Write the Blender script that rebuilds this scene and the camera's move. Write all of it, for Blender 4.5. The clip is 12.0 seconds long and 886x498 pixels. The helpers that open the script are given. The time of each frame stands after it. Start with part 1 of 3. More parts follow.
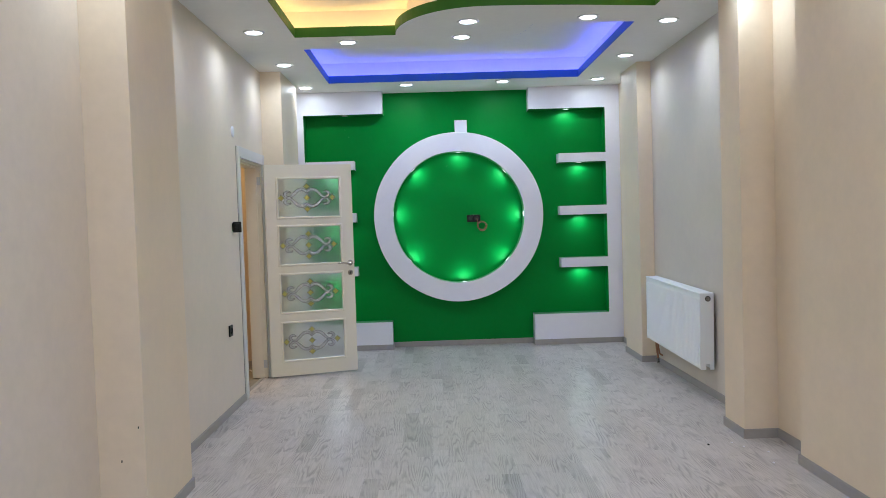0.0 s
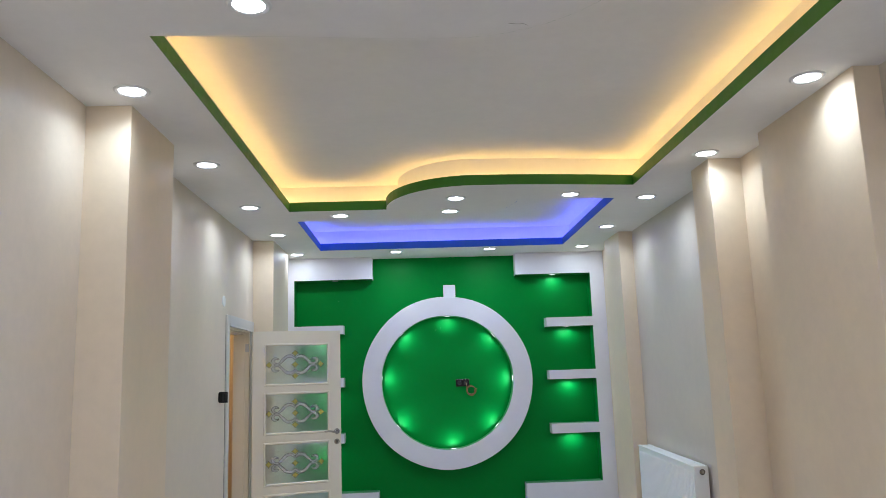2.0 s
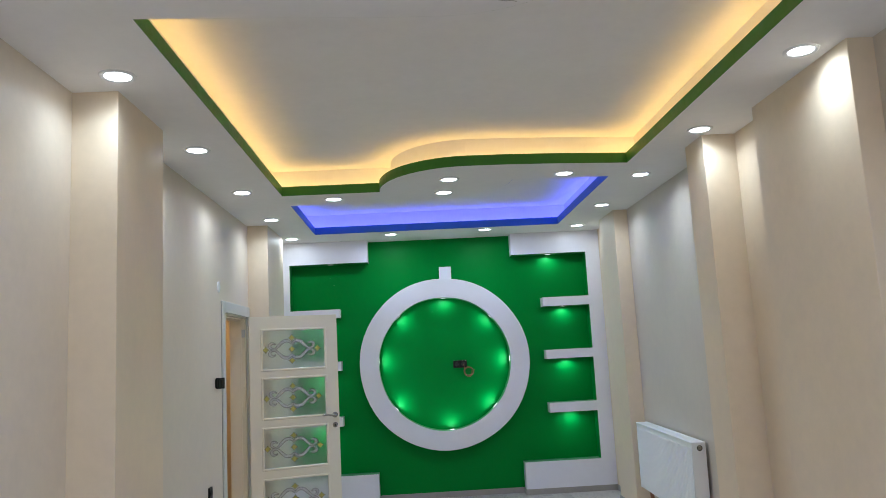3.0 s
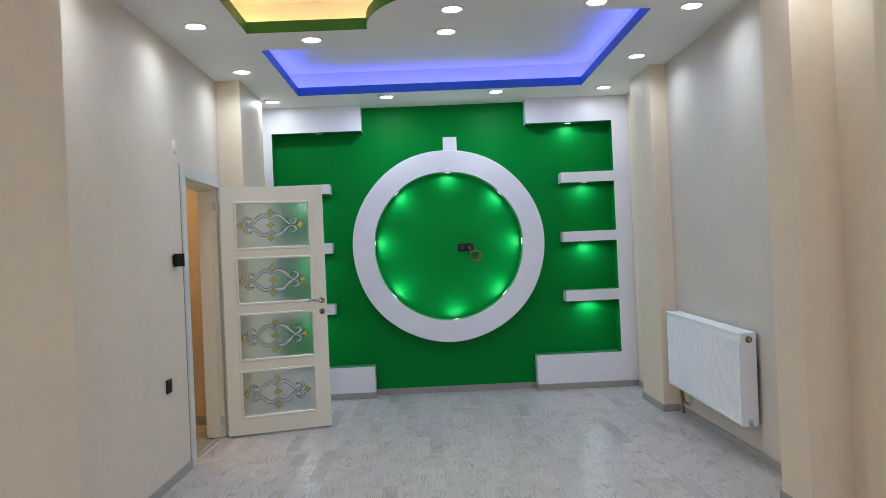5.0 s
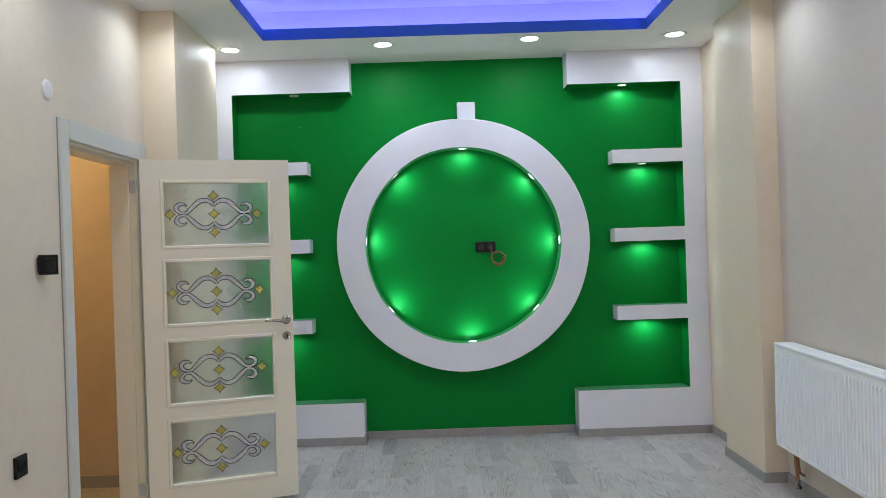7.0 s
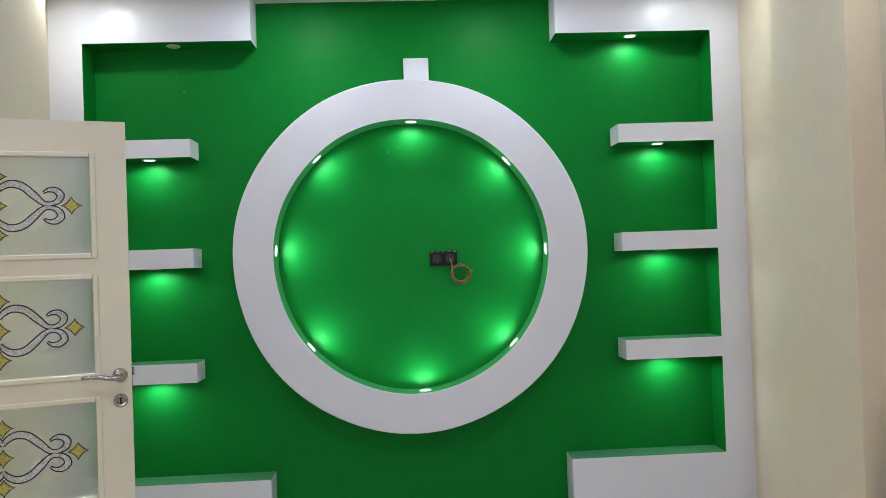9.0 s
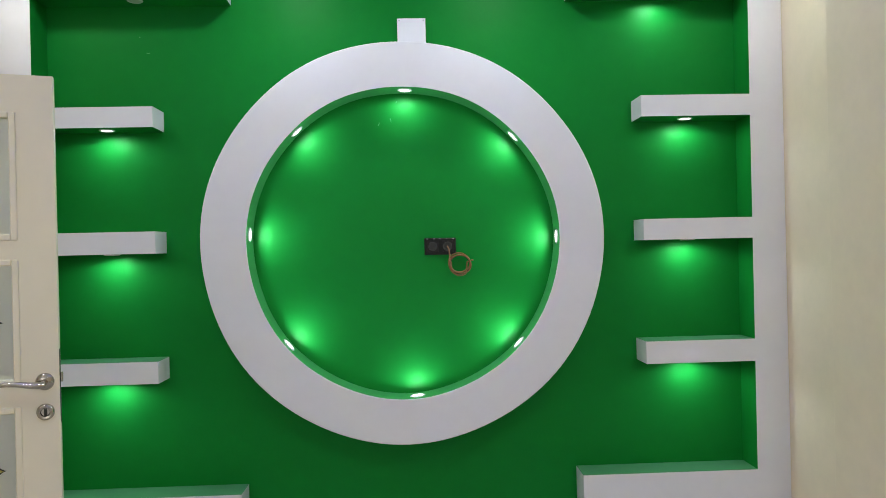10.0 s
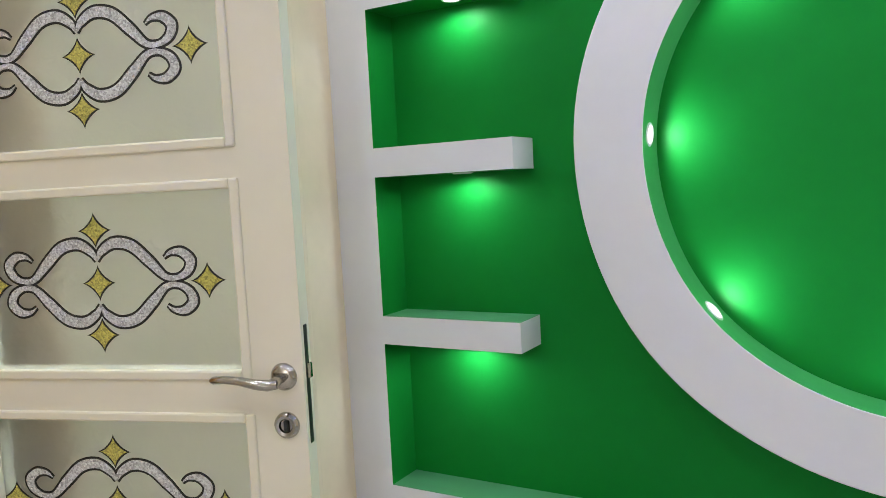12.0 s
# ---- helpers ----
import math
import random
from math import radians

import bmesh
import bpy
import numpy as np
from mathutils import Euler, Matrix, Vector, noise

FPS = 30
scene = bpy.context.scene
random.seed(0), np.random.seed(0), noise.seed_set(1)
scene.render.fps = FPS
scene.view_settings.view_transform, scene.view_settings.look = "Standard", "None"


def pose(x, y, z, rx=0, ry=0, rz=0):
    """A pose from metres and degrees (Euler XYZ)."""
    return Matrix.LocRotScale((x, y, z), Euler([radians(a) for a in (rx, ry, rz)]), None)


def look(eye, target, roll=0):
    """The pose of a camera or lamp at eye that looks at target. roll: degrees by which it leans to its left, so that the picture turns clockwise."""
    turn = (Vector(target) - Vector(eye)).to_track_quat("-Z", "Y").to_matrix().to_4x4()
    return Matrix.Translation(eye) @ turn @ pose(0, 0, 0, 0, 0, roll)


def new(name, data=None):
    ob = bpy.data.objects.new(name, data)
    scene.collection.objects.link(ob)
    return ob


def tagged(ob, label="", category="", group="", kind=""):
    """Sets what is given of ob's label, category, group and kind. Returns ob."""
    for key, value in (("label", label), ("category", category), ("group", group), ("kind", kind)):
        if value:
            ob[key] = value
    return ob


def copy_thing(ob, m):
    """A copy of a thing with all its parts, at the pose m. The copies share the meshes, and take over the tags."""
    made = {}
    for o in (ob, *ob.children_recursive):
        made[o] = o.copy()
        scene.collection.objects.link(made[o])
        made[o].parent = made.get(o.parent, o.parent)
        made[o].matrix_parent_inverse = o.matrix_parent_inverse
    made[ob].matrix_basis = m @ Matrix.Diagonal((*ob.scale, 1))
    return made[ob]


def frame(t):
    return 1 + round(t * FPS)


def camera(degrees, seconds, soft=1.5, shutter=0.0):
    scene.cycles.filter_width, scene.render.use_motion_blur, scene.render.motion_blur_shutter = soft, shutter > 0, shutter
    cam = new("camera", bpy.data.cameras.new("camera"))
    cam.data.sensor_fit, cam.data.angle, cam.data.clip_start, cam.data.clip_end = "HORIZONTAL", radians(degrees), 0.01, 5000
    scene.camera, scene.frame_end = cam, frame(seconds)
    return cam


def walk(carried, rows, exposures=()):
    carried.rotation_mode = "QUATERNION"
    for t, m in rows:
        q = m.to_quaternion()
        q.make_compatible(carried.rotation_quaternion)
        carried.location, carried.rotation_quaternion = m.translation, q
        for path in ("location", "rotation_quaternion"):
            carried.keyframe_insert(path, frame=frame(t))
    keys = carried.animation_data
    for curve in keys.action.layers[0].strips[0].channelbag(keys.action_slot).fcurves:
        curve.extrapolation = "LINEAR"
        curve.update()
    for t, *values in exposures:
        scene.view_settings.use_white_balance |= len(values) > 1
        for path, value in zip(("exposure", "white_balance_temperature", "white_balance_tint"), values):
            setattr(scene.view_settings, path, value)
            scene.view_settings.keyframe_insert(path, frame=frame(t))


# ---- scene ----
cam = camera(60.9, 12.0, soft=0.5)
PATH = [
    (0, (0.1, 0.248, 1.457), (0.133, 2.246, 1.384), -1.8),
    (0.5, (0.079, 0.23, 1.46), (0.065, 2.23, 1.424), -1.2),
    (1, (0.083, 0.226, 1.465), (0.084, 2.226, 1.488), -1.1),
    (1.5, (0.094, 0.206, 1.524), (0.139, 2.196, 1.716), -1.2),
    (2, (0.105, 0.187, 1.595), (0.179, 2.159, 1.921), -1.9),
    (2.5, (0.11, 0.187, 1.617), (0.196, 2.152, 1.98), -2.5),
    (3, (0.12, 0.21, 1.597), (0.202, 2.189, 1.875), -3.0),
    (3.5, (0.17, 0.344, 1.515), (0.247, 2.341, 1.608), -3.3),
    (5.5, (0.215, 1.701, 1.43), (0.245, 3.7, 1.44), -2.2),
    (6, (0.229, 2.161, 1.447), (0.26, 4.161, 1.461), -1.7),
    (6.5, (0.286, 2.635, 1.466), (0.304, 4.635, 1.475), -1.8),
    (7, (0.228, 3.116, 1.474), (0.245, 5.116, 1.475), -1.9),
    (9, (0.41, 4.767, 1.478), (0.505, 6.765, 1.505), -2.0),
    (9.5, (0.42, 5.021, 1.468), (0.519, 7.019, 1.491), -1.6),
    (10, (0.471, 5.265, 1.474), (0.554, 7.264, 1.471), -1.3),
    (10.5, (0.58, 5.482, 1.482), (0.515, 7.479, 1.416), -2.5),
    (11, (0.543, 5.766, 1.442), (0.312, 7.75, 1.345), -2.1),
    (11.5, (0.437, 6.159, 1.451), (-0.153, 8.066, 1.322), -2.2),
    (12, (0.308, 6.625, 1.428), (-0.704, 8.343, 1.266), -3.0),
]
walk(cam, [(t, look(eye, target, roll)) for t, eye, target, roll in PATH], [(0, 0.0, 6120, 10), (1.5, -0.07, 6120, 10), (3.5, -0.24, 6120, 7), (5.5, -0.04, 6120, 10), (7, -0.05, 6400, 9), (9.5, 0.05, 6850, 7), (11, 0.05, 7000, 8), (12, 0.36, 6900, 8)])

# ---- world, light, exposure ----
world = bpy.data.worlds.new("world")
world.use_nodes = True
world.node_tree.nodes["Background"].inputs["Color"].default_value = (0.9, 0.93, 1.0, 1)
world.node_tree.nodes["Background"].inputs["Strength"].default_value = 0.02
scene.world = world
scene.view_settings.exposure = 0.0

SPOT_W, MINI_W, YELLOW_W, BLUE_W, HALL_W = 2.95, 3.9, 1.05, 1.45, 36.0
FRONT_W, CORNER_W, REAR_FILL_W = 5.6, 2.5, 29.0


def spot_data(name, watts, colour, angle, blend, radius):
    d = bpy.data.lights.new(name, "SPOT")
    d.energy, d.color, d.spot_size, d.spot_blend, d.shadow_soft_size = watts, colour, radians(angle), blend, radius
    return d


CEIL_SPOT = bpy.data.lights.new("downlight_lamp", "AREA")
CEIL_SPOT.shape, CEIL_SPOT.size, CEIL_SPOT.energy, CEIL_SPOT.color = "DISK", 0.13, SPOT_W, (0.83, 0.92, 1.0)
CEIL_SPOT.spread = radians(146)
FRONT_SPOT, CORNER_SPOT = CEIL_SPOT.copy(), CEIL_SPOT.copy()
FRONT_SPOT.energy, CORNER_SPOT.energy = FRONT_W, CORNER_W
FRONT_SPOT.spread = CORNER_SPOT.spread = radians(180)
MINI_SPOT = spot_data("mini_lamp", MINI_W, (0.72, 0.88, 1.0), 179, 0.4, 0.034)

# ---- plan ----
XL, XR, YN, FRONT, BACK = -1.505, 2.31, -2.45, 8.89, 9.055
XE = -1.476
STRIP = 0.0985
ZC, ZU, SKIRT = 2.96, 3.19, 0.061
MID = (0.42, 4.35)


# ---- materials ----
def mat(name):
    m = bpy.data.materials.new(name)
    m.use_nodes = True
    nt = m.node_tree
    return m, nt, nt.nodes["Principled BSDF"]


def node(nt, kind, **values):
    n = nt.nodes.new(kind)
    for key, value in values.items():
        n.inputs[key.replace("_", " ")].default_value = value
    return n


def ramp(nt, fac, stops):
    n = nt.nodes.new("ShaderNodeValToRGB")
    while len(n.color_ramp.elements) < len(stops):
        n.color_ramp.elements.new(0.5)
    for e, (p, c) in zip(n.color_ramp.elements, stops):
        e.position, e.color = p, (*c, 1)
    nt.links.new(fac, n.inputs["Fac"])
    return n.outputs["Color"]


def paint(name, colour, rough=0.5, spread=0.06, bump=0.05, grain=350.0, uneven=0.15):
    """Painted surface: large soft blotches, fine roller grain as relief."""
    m, nt, b = mat(name)
    pos = nt.nodes.new("ShaderNodeNewGeometry").outputs["Position"]
    big = node(nt, "ShaderNodeTexNoise", Scale=1.7, Detail=4.0, Roughness=0.6)
    fine = node(nt, "ShaderNodeTexNoise", Scale=grain, Detail=3.0, Roughness=0.6)
    mid = node(nt, "ShaderNodeTexNoise", Scale=14.0, Detail=5.0, Roughness=0.65)
    for n in (big, fine, mid):
        nt.links.new(pos, n.inputs["Vector"])
    mix = node(nt, "ShaderNodeMath")
    mix.operation = "ADD"
    half = node(nt, "ShaderNodeMath")
    half.operation = "MULTIPLY"
    half.inputs[1].default_value = 0.5
    nt.links.new(big.outputs["Fac"], mix.inputs[0])
    nt.links.new(mid.outputs["Fac"], mix.inputs[1])
    nt.links.new(mix.outputs[0], half.inputs[0])
    lo = [c * (1 - spread) for c in colour]
    hi = [min(1.0, c * (1 + spread)) for c in colour]
    nt.links.new(ramp(nt, half.outputs[0], [(0.35, lo), (0.65, hi)]), b.inputs["Base Color"])
    nt.links.new(ramp(nt, mid.outputs["Fac"], [(0.3, [rough * (1 - uneven)] * 3), (0.7, [min(1, rough * (1 + uneven))] * 3)]), b.inputs["Roughness"])
    bp = node(nt, "ShaderNodeBump", Strength=bump, Distance=0.002)
    nt.links.new(fine.outputs["Fac"], bp.inputs["Height"])
    nt.links.new(bp.outputs["Normal"], b.inputs["Normal"])
    return m


def plain(name, colour, rough=0.4, metal=0.0, bump=0.0, scale=200.0):
    m, nt, b = mat(name)
    b.inputs["Base Color"].default_value = (*colour, 1)
    b.inputs["Roughness"].default_value = rough
    b.inputs["Metallic"].default_value = metal
    if bump:
        n = node(nt, "ShaderNodeTexNoise", Scale=scale, Detail=3.0)
        nt.links.new(nt.nodes.new("ShaderNodeNewGeometry").outputs["Position"], n.inputs["Vector"])
        bp = node(nt, "ShaderNodeBump", Strength=bump, Distance=0.002)
        nt.links.new(n.outputs["Fac"], bp.inputs["Height"])
        nt.links.new(bp.outputs["Normal"], b.inputs["Normal"])
    return m


def glow(name, colour, strength):
    m, nt, b = mat(name)
    b.inputs["Base Color"].default_value = (0.8, 0.8, 0.8, 1)
    b.inputs["Emission Color"].default_value = (*colour, 1)
    b.inputs["Emission Strength"].default_value = strength
    return m


def wood(name, islands):
    """Grey oak laminate: each strip has its own tone and figure."""
    m, nt, b = mat(name)
    geo = nt.nodes.new("ShaderNodeNewGeometry")
    rnd = geo.outputs["Random Per Island"] if islands else nt.nodes.new("ShaderNodeObjectInfo").outputs["Random"]
    shift = node(nt, "ShaderNodeVectorMath")
    shift.operation = "MULTIPLY"
    shift.inputs[1].default_value = (37.0, 53.0, 19.0)
    nt.links.new(rnd, shift.inputs[0])
    add = node(nt, "ShaderNodeVectorMath")
    add.operation = "ADD"
    nt.links.new(geo.outputs["Position"], add.inputs[0])
    nt.links.new(shift.outputs[0], add.inputs[1])
    def calc(op, a, b=0.0):
        n = node(nt, "ShaderNodeMath")
        n.operation = op
        for i, v in enumerate((a, b)):
            if isinstance(v, (int, float)):
                n.inputs[i].default_value = v
            else:
                nt.links.new(v, n.inputs[i])
        return n.outputs[0]

    # nested arches: a parabola across the strip, running along it, bent by noise
    xyz = node(nt, "ShaderNodeSeparateXYZ")
    nt.links.new(geo.outputs["Position"], xyz.inputs[0])
    across = calc("FRACT", calc("DIVIDE", calc("SUBTRACT", xyz.outputs["X"], XL), STRIP))
    other_rnd = calc("FRACT", calc("MULTIPLY", rnd, 17.3))
    centre = calc("SUBTRACT", across, calc("ADD", calc("MULTIPLY", other_rnd, 1.1), -0.05))
    arch = calc("MULTIPLY", calc("MULTIPLY", centre, centre), calc("ADD", calc("MULTIPLY", calc("FRACT", calc("MULTIPLY", rnd, 41.7)), 2.4), 0.6))
    way = calc("SIGN", calc("SUBTRACT", calc("FRACT", calc("MULTIPLY", rnd, 7.9)), 0.5))
    run = calc("MULTIPLY", calc("MULTIPLY", xyz.outputs["Y"], way), 1.0)
    squash = node(nt, "ShaderNodeMapping")
    squash.inputs["Scale"].default_value = (1.0, 0.16, 1.0)
    nt.links.new(add.outputs[0], squash.inputs["Vector"])
    figure = node(nt, "ShaderNodeTexNoise", Scale=19.0, Detail=2.0, Roughness=0.45)
    nt.links.new(squash.outputs[0], figure.inputs["Vector"])
    bend = calc("MULTIPLY", figure.outputs["Fac"], 0.62)
    saw = calc("FRACT", calc("MULTIPLY", calc("ADD", calc("ADD", arch, run), bend), 4.6))
    long = node(nt, "ShaderNodeMapping")
    long.inputs["Scale"].default_value = (1.0, 0.045, 1.0)
    nt.links.new(add.outputs[0], long.inputs["Vector"])
    streak = node(nt, "ShaderNodeTexNoise", Scale=130.0, Detail=4.0, Roughness=0.7)
    nt.links.new(long.outputs[0], streak.inputs["Vector"])
    base = ramp(nt, rnd, [(0.0, (0.39, 0.360, 0.348)), (0.05, (0.42, 0.386, 0.374)), (0.10, (0.49, 0.452, 0.438)), (1.0, (0.55, 0.508, 0.492))])
    line = ramp(nt, saw, [(0.0, (0.68, 0.68, 0.68)), (0.14, (0.57, 0.57, 0.57)), (0.38, (0.88, 0.88, 0.88)), (0.60, (1, 1, 1)), (0.85, (0.95, 0.95, 0.95)), (1.0, (0.68, 0.68, 0.68))])
    patch = node(nt, "ShaderNodeTexNoise", Scale=4.5, Detail=2.0)
    nt.links.new(add.outputs[0], patch.inputs["Vector"])
    fade = ramp(nt, patch.outputs["Fac"], [(0.40, (0.12, 0.12, 0.12)), (0.64, (1, 1, 1))])
    fibre = ramp(nt, streak.outputs["Fac"], [(0.30, (0.76, 0.76, 0.76)), (0.60, (1, 1, 1))])
    prev = base
    for other in (line, fibre):
        mul = nt.nodes.new("ShaderNodeMix")
        mul.data_type, mul.blend_type = "RGBA", "MULTIPLY"
        mul.inputs["Factor"].default_value = 1.0
        if other is line:
            nt.links.new(fade, mul.inputs["Factor"])
        nt.links.new(prev, mul.inputs[6])
        nt.links.new(other, mul.inputs[7])
        prev = mul.outputs[2]
    nt.links.new(prev, b.inputs["Base Color"])
    b.inputs["Roughness"].default_value = 0.34
    bp = node(nt, "ShaderNodeBump", Strength=0.12, Distance=0.001)
    nt.links.new(streak.outputs["Fac"], bp.inputs["Height"])
    nt.links.new(bp.outputs["Normal"], b.inputs["Normal"])
    return m


def frosted(name):
    m, nt, b = mat(name)
    b.inputs["Base Color"].default_value = (0.84, 0.86, 0.83, 1)
    b.inputs["Transmission Weight"].default_value = 0.96
    b.inputs["Roughness"].default_value = 0.33
    b.inputs["IOR"].default_value = 1.3
    n = node(nt, "ShaderNodeTexNoise", Scale=42.0, Detail=4.0, Distortion=0.8)
    nt.links.new(nt.nodes.new("ShaderNodeNewGeometry").outputs["Position"], n.inputs["Vector"])
    bp = node(nt, "ShaderNodeBump", Strength=0.4, Distance=0.004)
    nt.links.new(n.outputs["Fac"], bp.inputs["Height"])
    nt.links.new(bp.outputs["Normal"], b.inputs["Normal"])
    return m


def glitter(name, colour):
    m, nt, b = mat(name)
    n = node(nt, "ShaderNodeTexVoronoi", Scale=300.0)
    nt.links.new(nt.nodes.new("ShaderNodeNewGeometry").outputs["Position"], n.inputs["Vector"])
    lo = [c * 0.42 for c in colour]
    nt.links.new(ramp(nt, n.outputs["Color"], [(0.1, lo), (0.8, colour)]), b.inputs["Base Color"])
    b.inputs["Roughness"].default_value = 0.4
    b.inputs["Metallic"].default_value = 0.1
    bp = node(nt, "ShaderNodeBump", Strength=0.7, Distance=0.002)
    nt.links.new(n.outputs["Distance"], bp.inputs["Height"])
    nt.links.new(bp.outputs["Normal"], b.inputs["Normal"])
    return m


M_WALL = paint("pearl_wall_paint", (0.70, 0.618, 0.515), 0.44, 0.05, 0.06)
M_PEARL = paint("pearl_grey_wall_paint", (0.62, 0.567, 0.497), 0.44, 0.05, 0.06)
M_COLUMN = paint("cream_column_paint", (0.75, 0.635, 0.485), 0.5, 0.04, 0.05)
for m, level in ((M_WALL, 0.32), (M_PEARL, 0.32), (M_COLUMN, 0.2)):
    m.node_tree.nodes["Principled BSDF"].inputs["Specular IOR Level"].default_value = level
M_CEIL = paint("white_ceiling_paint", (0.83, 0.82, 0.81), 0.7, 0.03, 0.05)
M_WHITE = paint("white_plaster_paint", (0.79, 0.785, 0.85), 0.30, 0.02, 0.05, 220.0, uneven=0.05)
M_GREEN = paint("green_wall_paint", (0.003, 0.205, 0.028), 0.44, 0.05, 0.04, 260.0, uneven=0.04)
M_GREEN.node_tree.nodes["Principled BSDF"].inputs["Specular IOR Level"].default_value = 0.09
M_GREEN_TOP = paint("pale_green_top", (0.07, 0.27, 0.12), 0.4, 0.12, 0.08, 180.0)
M_INNER = paint("green_edge_paint", (0.045, 0.30, 0.09), 0.34, 0.10, 0.015, 120.0)
M_GTRIM = paint("green_trim_paint", (0.03, 0.18, 0.012), 0.5, 0.06, 0.04)
M_BTRIM = paint("blue_trim_paint", (0.03, 0.14, 0.62), 0.5, 0.05, 0.04)
M_DOOR = paint("ivory_door_lacquer", (0.77, 0.725, 0.60), 0.35, 0.02, 0.03, 120.0)
M_CASING = paint("white_casing_lacquer", (0.61, 0.61, 0.58), 0.35, 0.02, 0.03, 120.0)
M_HALL = paint("hall_wall_paint", (0.60, 0.48, 0.34), 0.6, 0.06, 0.05)
M_HALLFLOOR = paint("hall_bare_screed", (0.30, 0.27, 0.22), 0.9, 0.25, 0.4, 60.0)
M_SKIRT = paint("grey_skirting", (0.335, 0.315, 0.30), 0.45, 0.10, 0.05, 90.0)
M_PLANK = wood("grey_oak_plank", False)
M_PLANKS = wood("grey_oak_planks", True)
M_SUB = plain("floor_joint", (0.2, 0.195, 0.19), 0.9, 0, 0.2)
M_GLASS = frosted("frosted_glass")
M_PANE = plain("clear_glass", (0.95, 0.97, 0.97), 0.02)
M_PANE.node_tree.nodes["Principled BSDF"].inputs["Transmission Weight"].default_value = 1.0
M_SILVER = glitter("silver_glitter", (0.76, 0.76, 0.78))
M_GOLD = glitter("gold_glitter", (0.68, 0.61, 0.15))
M_INK = plain("black_outline", (0.012, 0.012, 0.012), 0.4)
M_CHROME = plain("brushed_nickel", (0.42, 0.40, 0.375), 0.14, 1.0, 0.05, 500.0)
M_DARK = plain("dark_lock", (0.03, 0.032, 0.03), 0.35, 0.4)
M_BLACK = plain("black_plastic", (0.010, 0.010, 0.010), 0.4)
M_SOCKET = plain("worn_black_plastic", (0.016, 0.0155, 0.015), 0.4)
for m in (M_BLACK, M_SOCKET):
    m.node_tree.nodes["Principled BSDF"].inputs["Specular IOR Level"].default_value = 0.2
M_ENAMEL = paint("radiator_enamel", (0.90, 0.93, 0.96), 0.38, 0.005, 0.01, uneven=0.02)
M_GRILLE = plain("radiator_grille", (0.55, 0.57, 0.58), 0.4, 0.2)
M_COPPER = plain("copper_pipe", (0.42, 0.20, 0.11), 0.4, 0.5, 0.1)
M_CABLE = plain("brown_cable", (0.20, 0.09, 0.032), 0.4, 0.0)
M_SCUFF = plain("hairline", (0.32, 0.31, 0.28), 0.9)
M_SCUFFG = plain("green_scuff", (0.05, 0.30, 0.09), 0.6)
M_LENS = glow("lit_lens", (0.88, 0.94, 1.0), 19.0)
M_MINI = glow("lit_mini_lens", (0.98, 1.0, 0.98), 3.0)
M_OFF = plain("unlit_lens", (0.55, 0.56, 0.55), 0.3)
M_TRIM = plain("downlight_trim", (0.72, 0.72, 0.73), 0.35, 0.0, 0.03)


# ---- mesh helpers ----
def box(bm, x0, x1, y0, y1, z0, z1, bevel=0.0):
    m = Matrix.Translation(((x0 + x1) / 2, (y0 + y1) / 2, (z0 + z1) / 2)) @ Matrix.Diagonal((x1 - x0, y1 - y0, z1 - z0, 1))
    made = bmesh.ops.create_cube(bm, size=1, matrix=m)["verts"]
    if bevel:
        edges = list({e for v in made for e in v.link_edges})
        bmesh.ops.bevel(bm, geom=edges, offset=bevel, segments=2, affect="EDGES", profile=0.5)
    return bm


def rod(bm, a, b, r, seg=16, r2=None):
    a, b = Vector(a), Vector(b)
    m = Matrix.Translation((a + b) / 2) @ (b - a).to_track_quat("Z", "Y").to_matrix().to_4x4()
    bmesh.ops.create_cone(bm, cap_ends=True, segments=seg, radius1=r, radius2=r if r2 is None else r2, depth=(b - a).length, matrix=m)
    return bm


def tube(bm, pts, r, seg=10):
    """A round tube along points."""
    pts = [Vector(p) for p in pts]
    rings, side = [], None
    for i, p in enumerate(pts):
        way = (pts[min(i + 1, len(pts) - 1)] - pts[max(i - 1, 0)]).normalized()
        if side is None:
            side = way.orthogonal().normalized()
        side = (side - way * side.dot(way)).normalized()
        up = way.cross(side)
        rr = r[i] if isinstance(r, (list, tuple)) else r
        rings.append([bm.verts.new(p + rr * (math.cos(a) * side + math.sin(a) * up)) for a in (2 * math.pi * k / seg for k in range(seg))])
    for u, v in zip(rings, rings[1:]):
        for k in range(seg):
            bm.faces.new((u[k], u[(k + 1) % seg], v[(k + 1) % seg], v[k]))
    bm.faces.new(rings[0][::-1])
    bm.faces.new(rings[-1])
    return bm


def lathe(bm, profile, seg=40, m=Matrix()):
    """Turns (radius, height) points round z."""
    rings = [[bm.verts.new(m @ Vector((r * math.cos(a), r * math.sin(a), z))) for a in (2 * math.pi * k / seg for k in range(seg))] for r, z in profile]
    for u, v in zip(rings, rings[1:]):
        for k in range(seg):
            bm.faces.new((u[k], u[(k + 1) % seg], v[(k + 1) % seg], v[k]))
    return bm


def prism(bm, pts, m, depth):
    """A flat outline in x and z, extruded along y."""
    n = len(pts)
    a = [bm.verts.new(m @ Vector((x, 0, z))) for x, z in pts]
    b = [bm.verts.new(m @ Vector((x, depth, z))) for x, z in pts]
    bm.faces.new(a)
    bm.faces.new(b[::-1])
    for k in range(n):
        bm.faces.new((a[k], b[k], b[(k + 1) % n], a[(k + 1) % n]))
    return bm


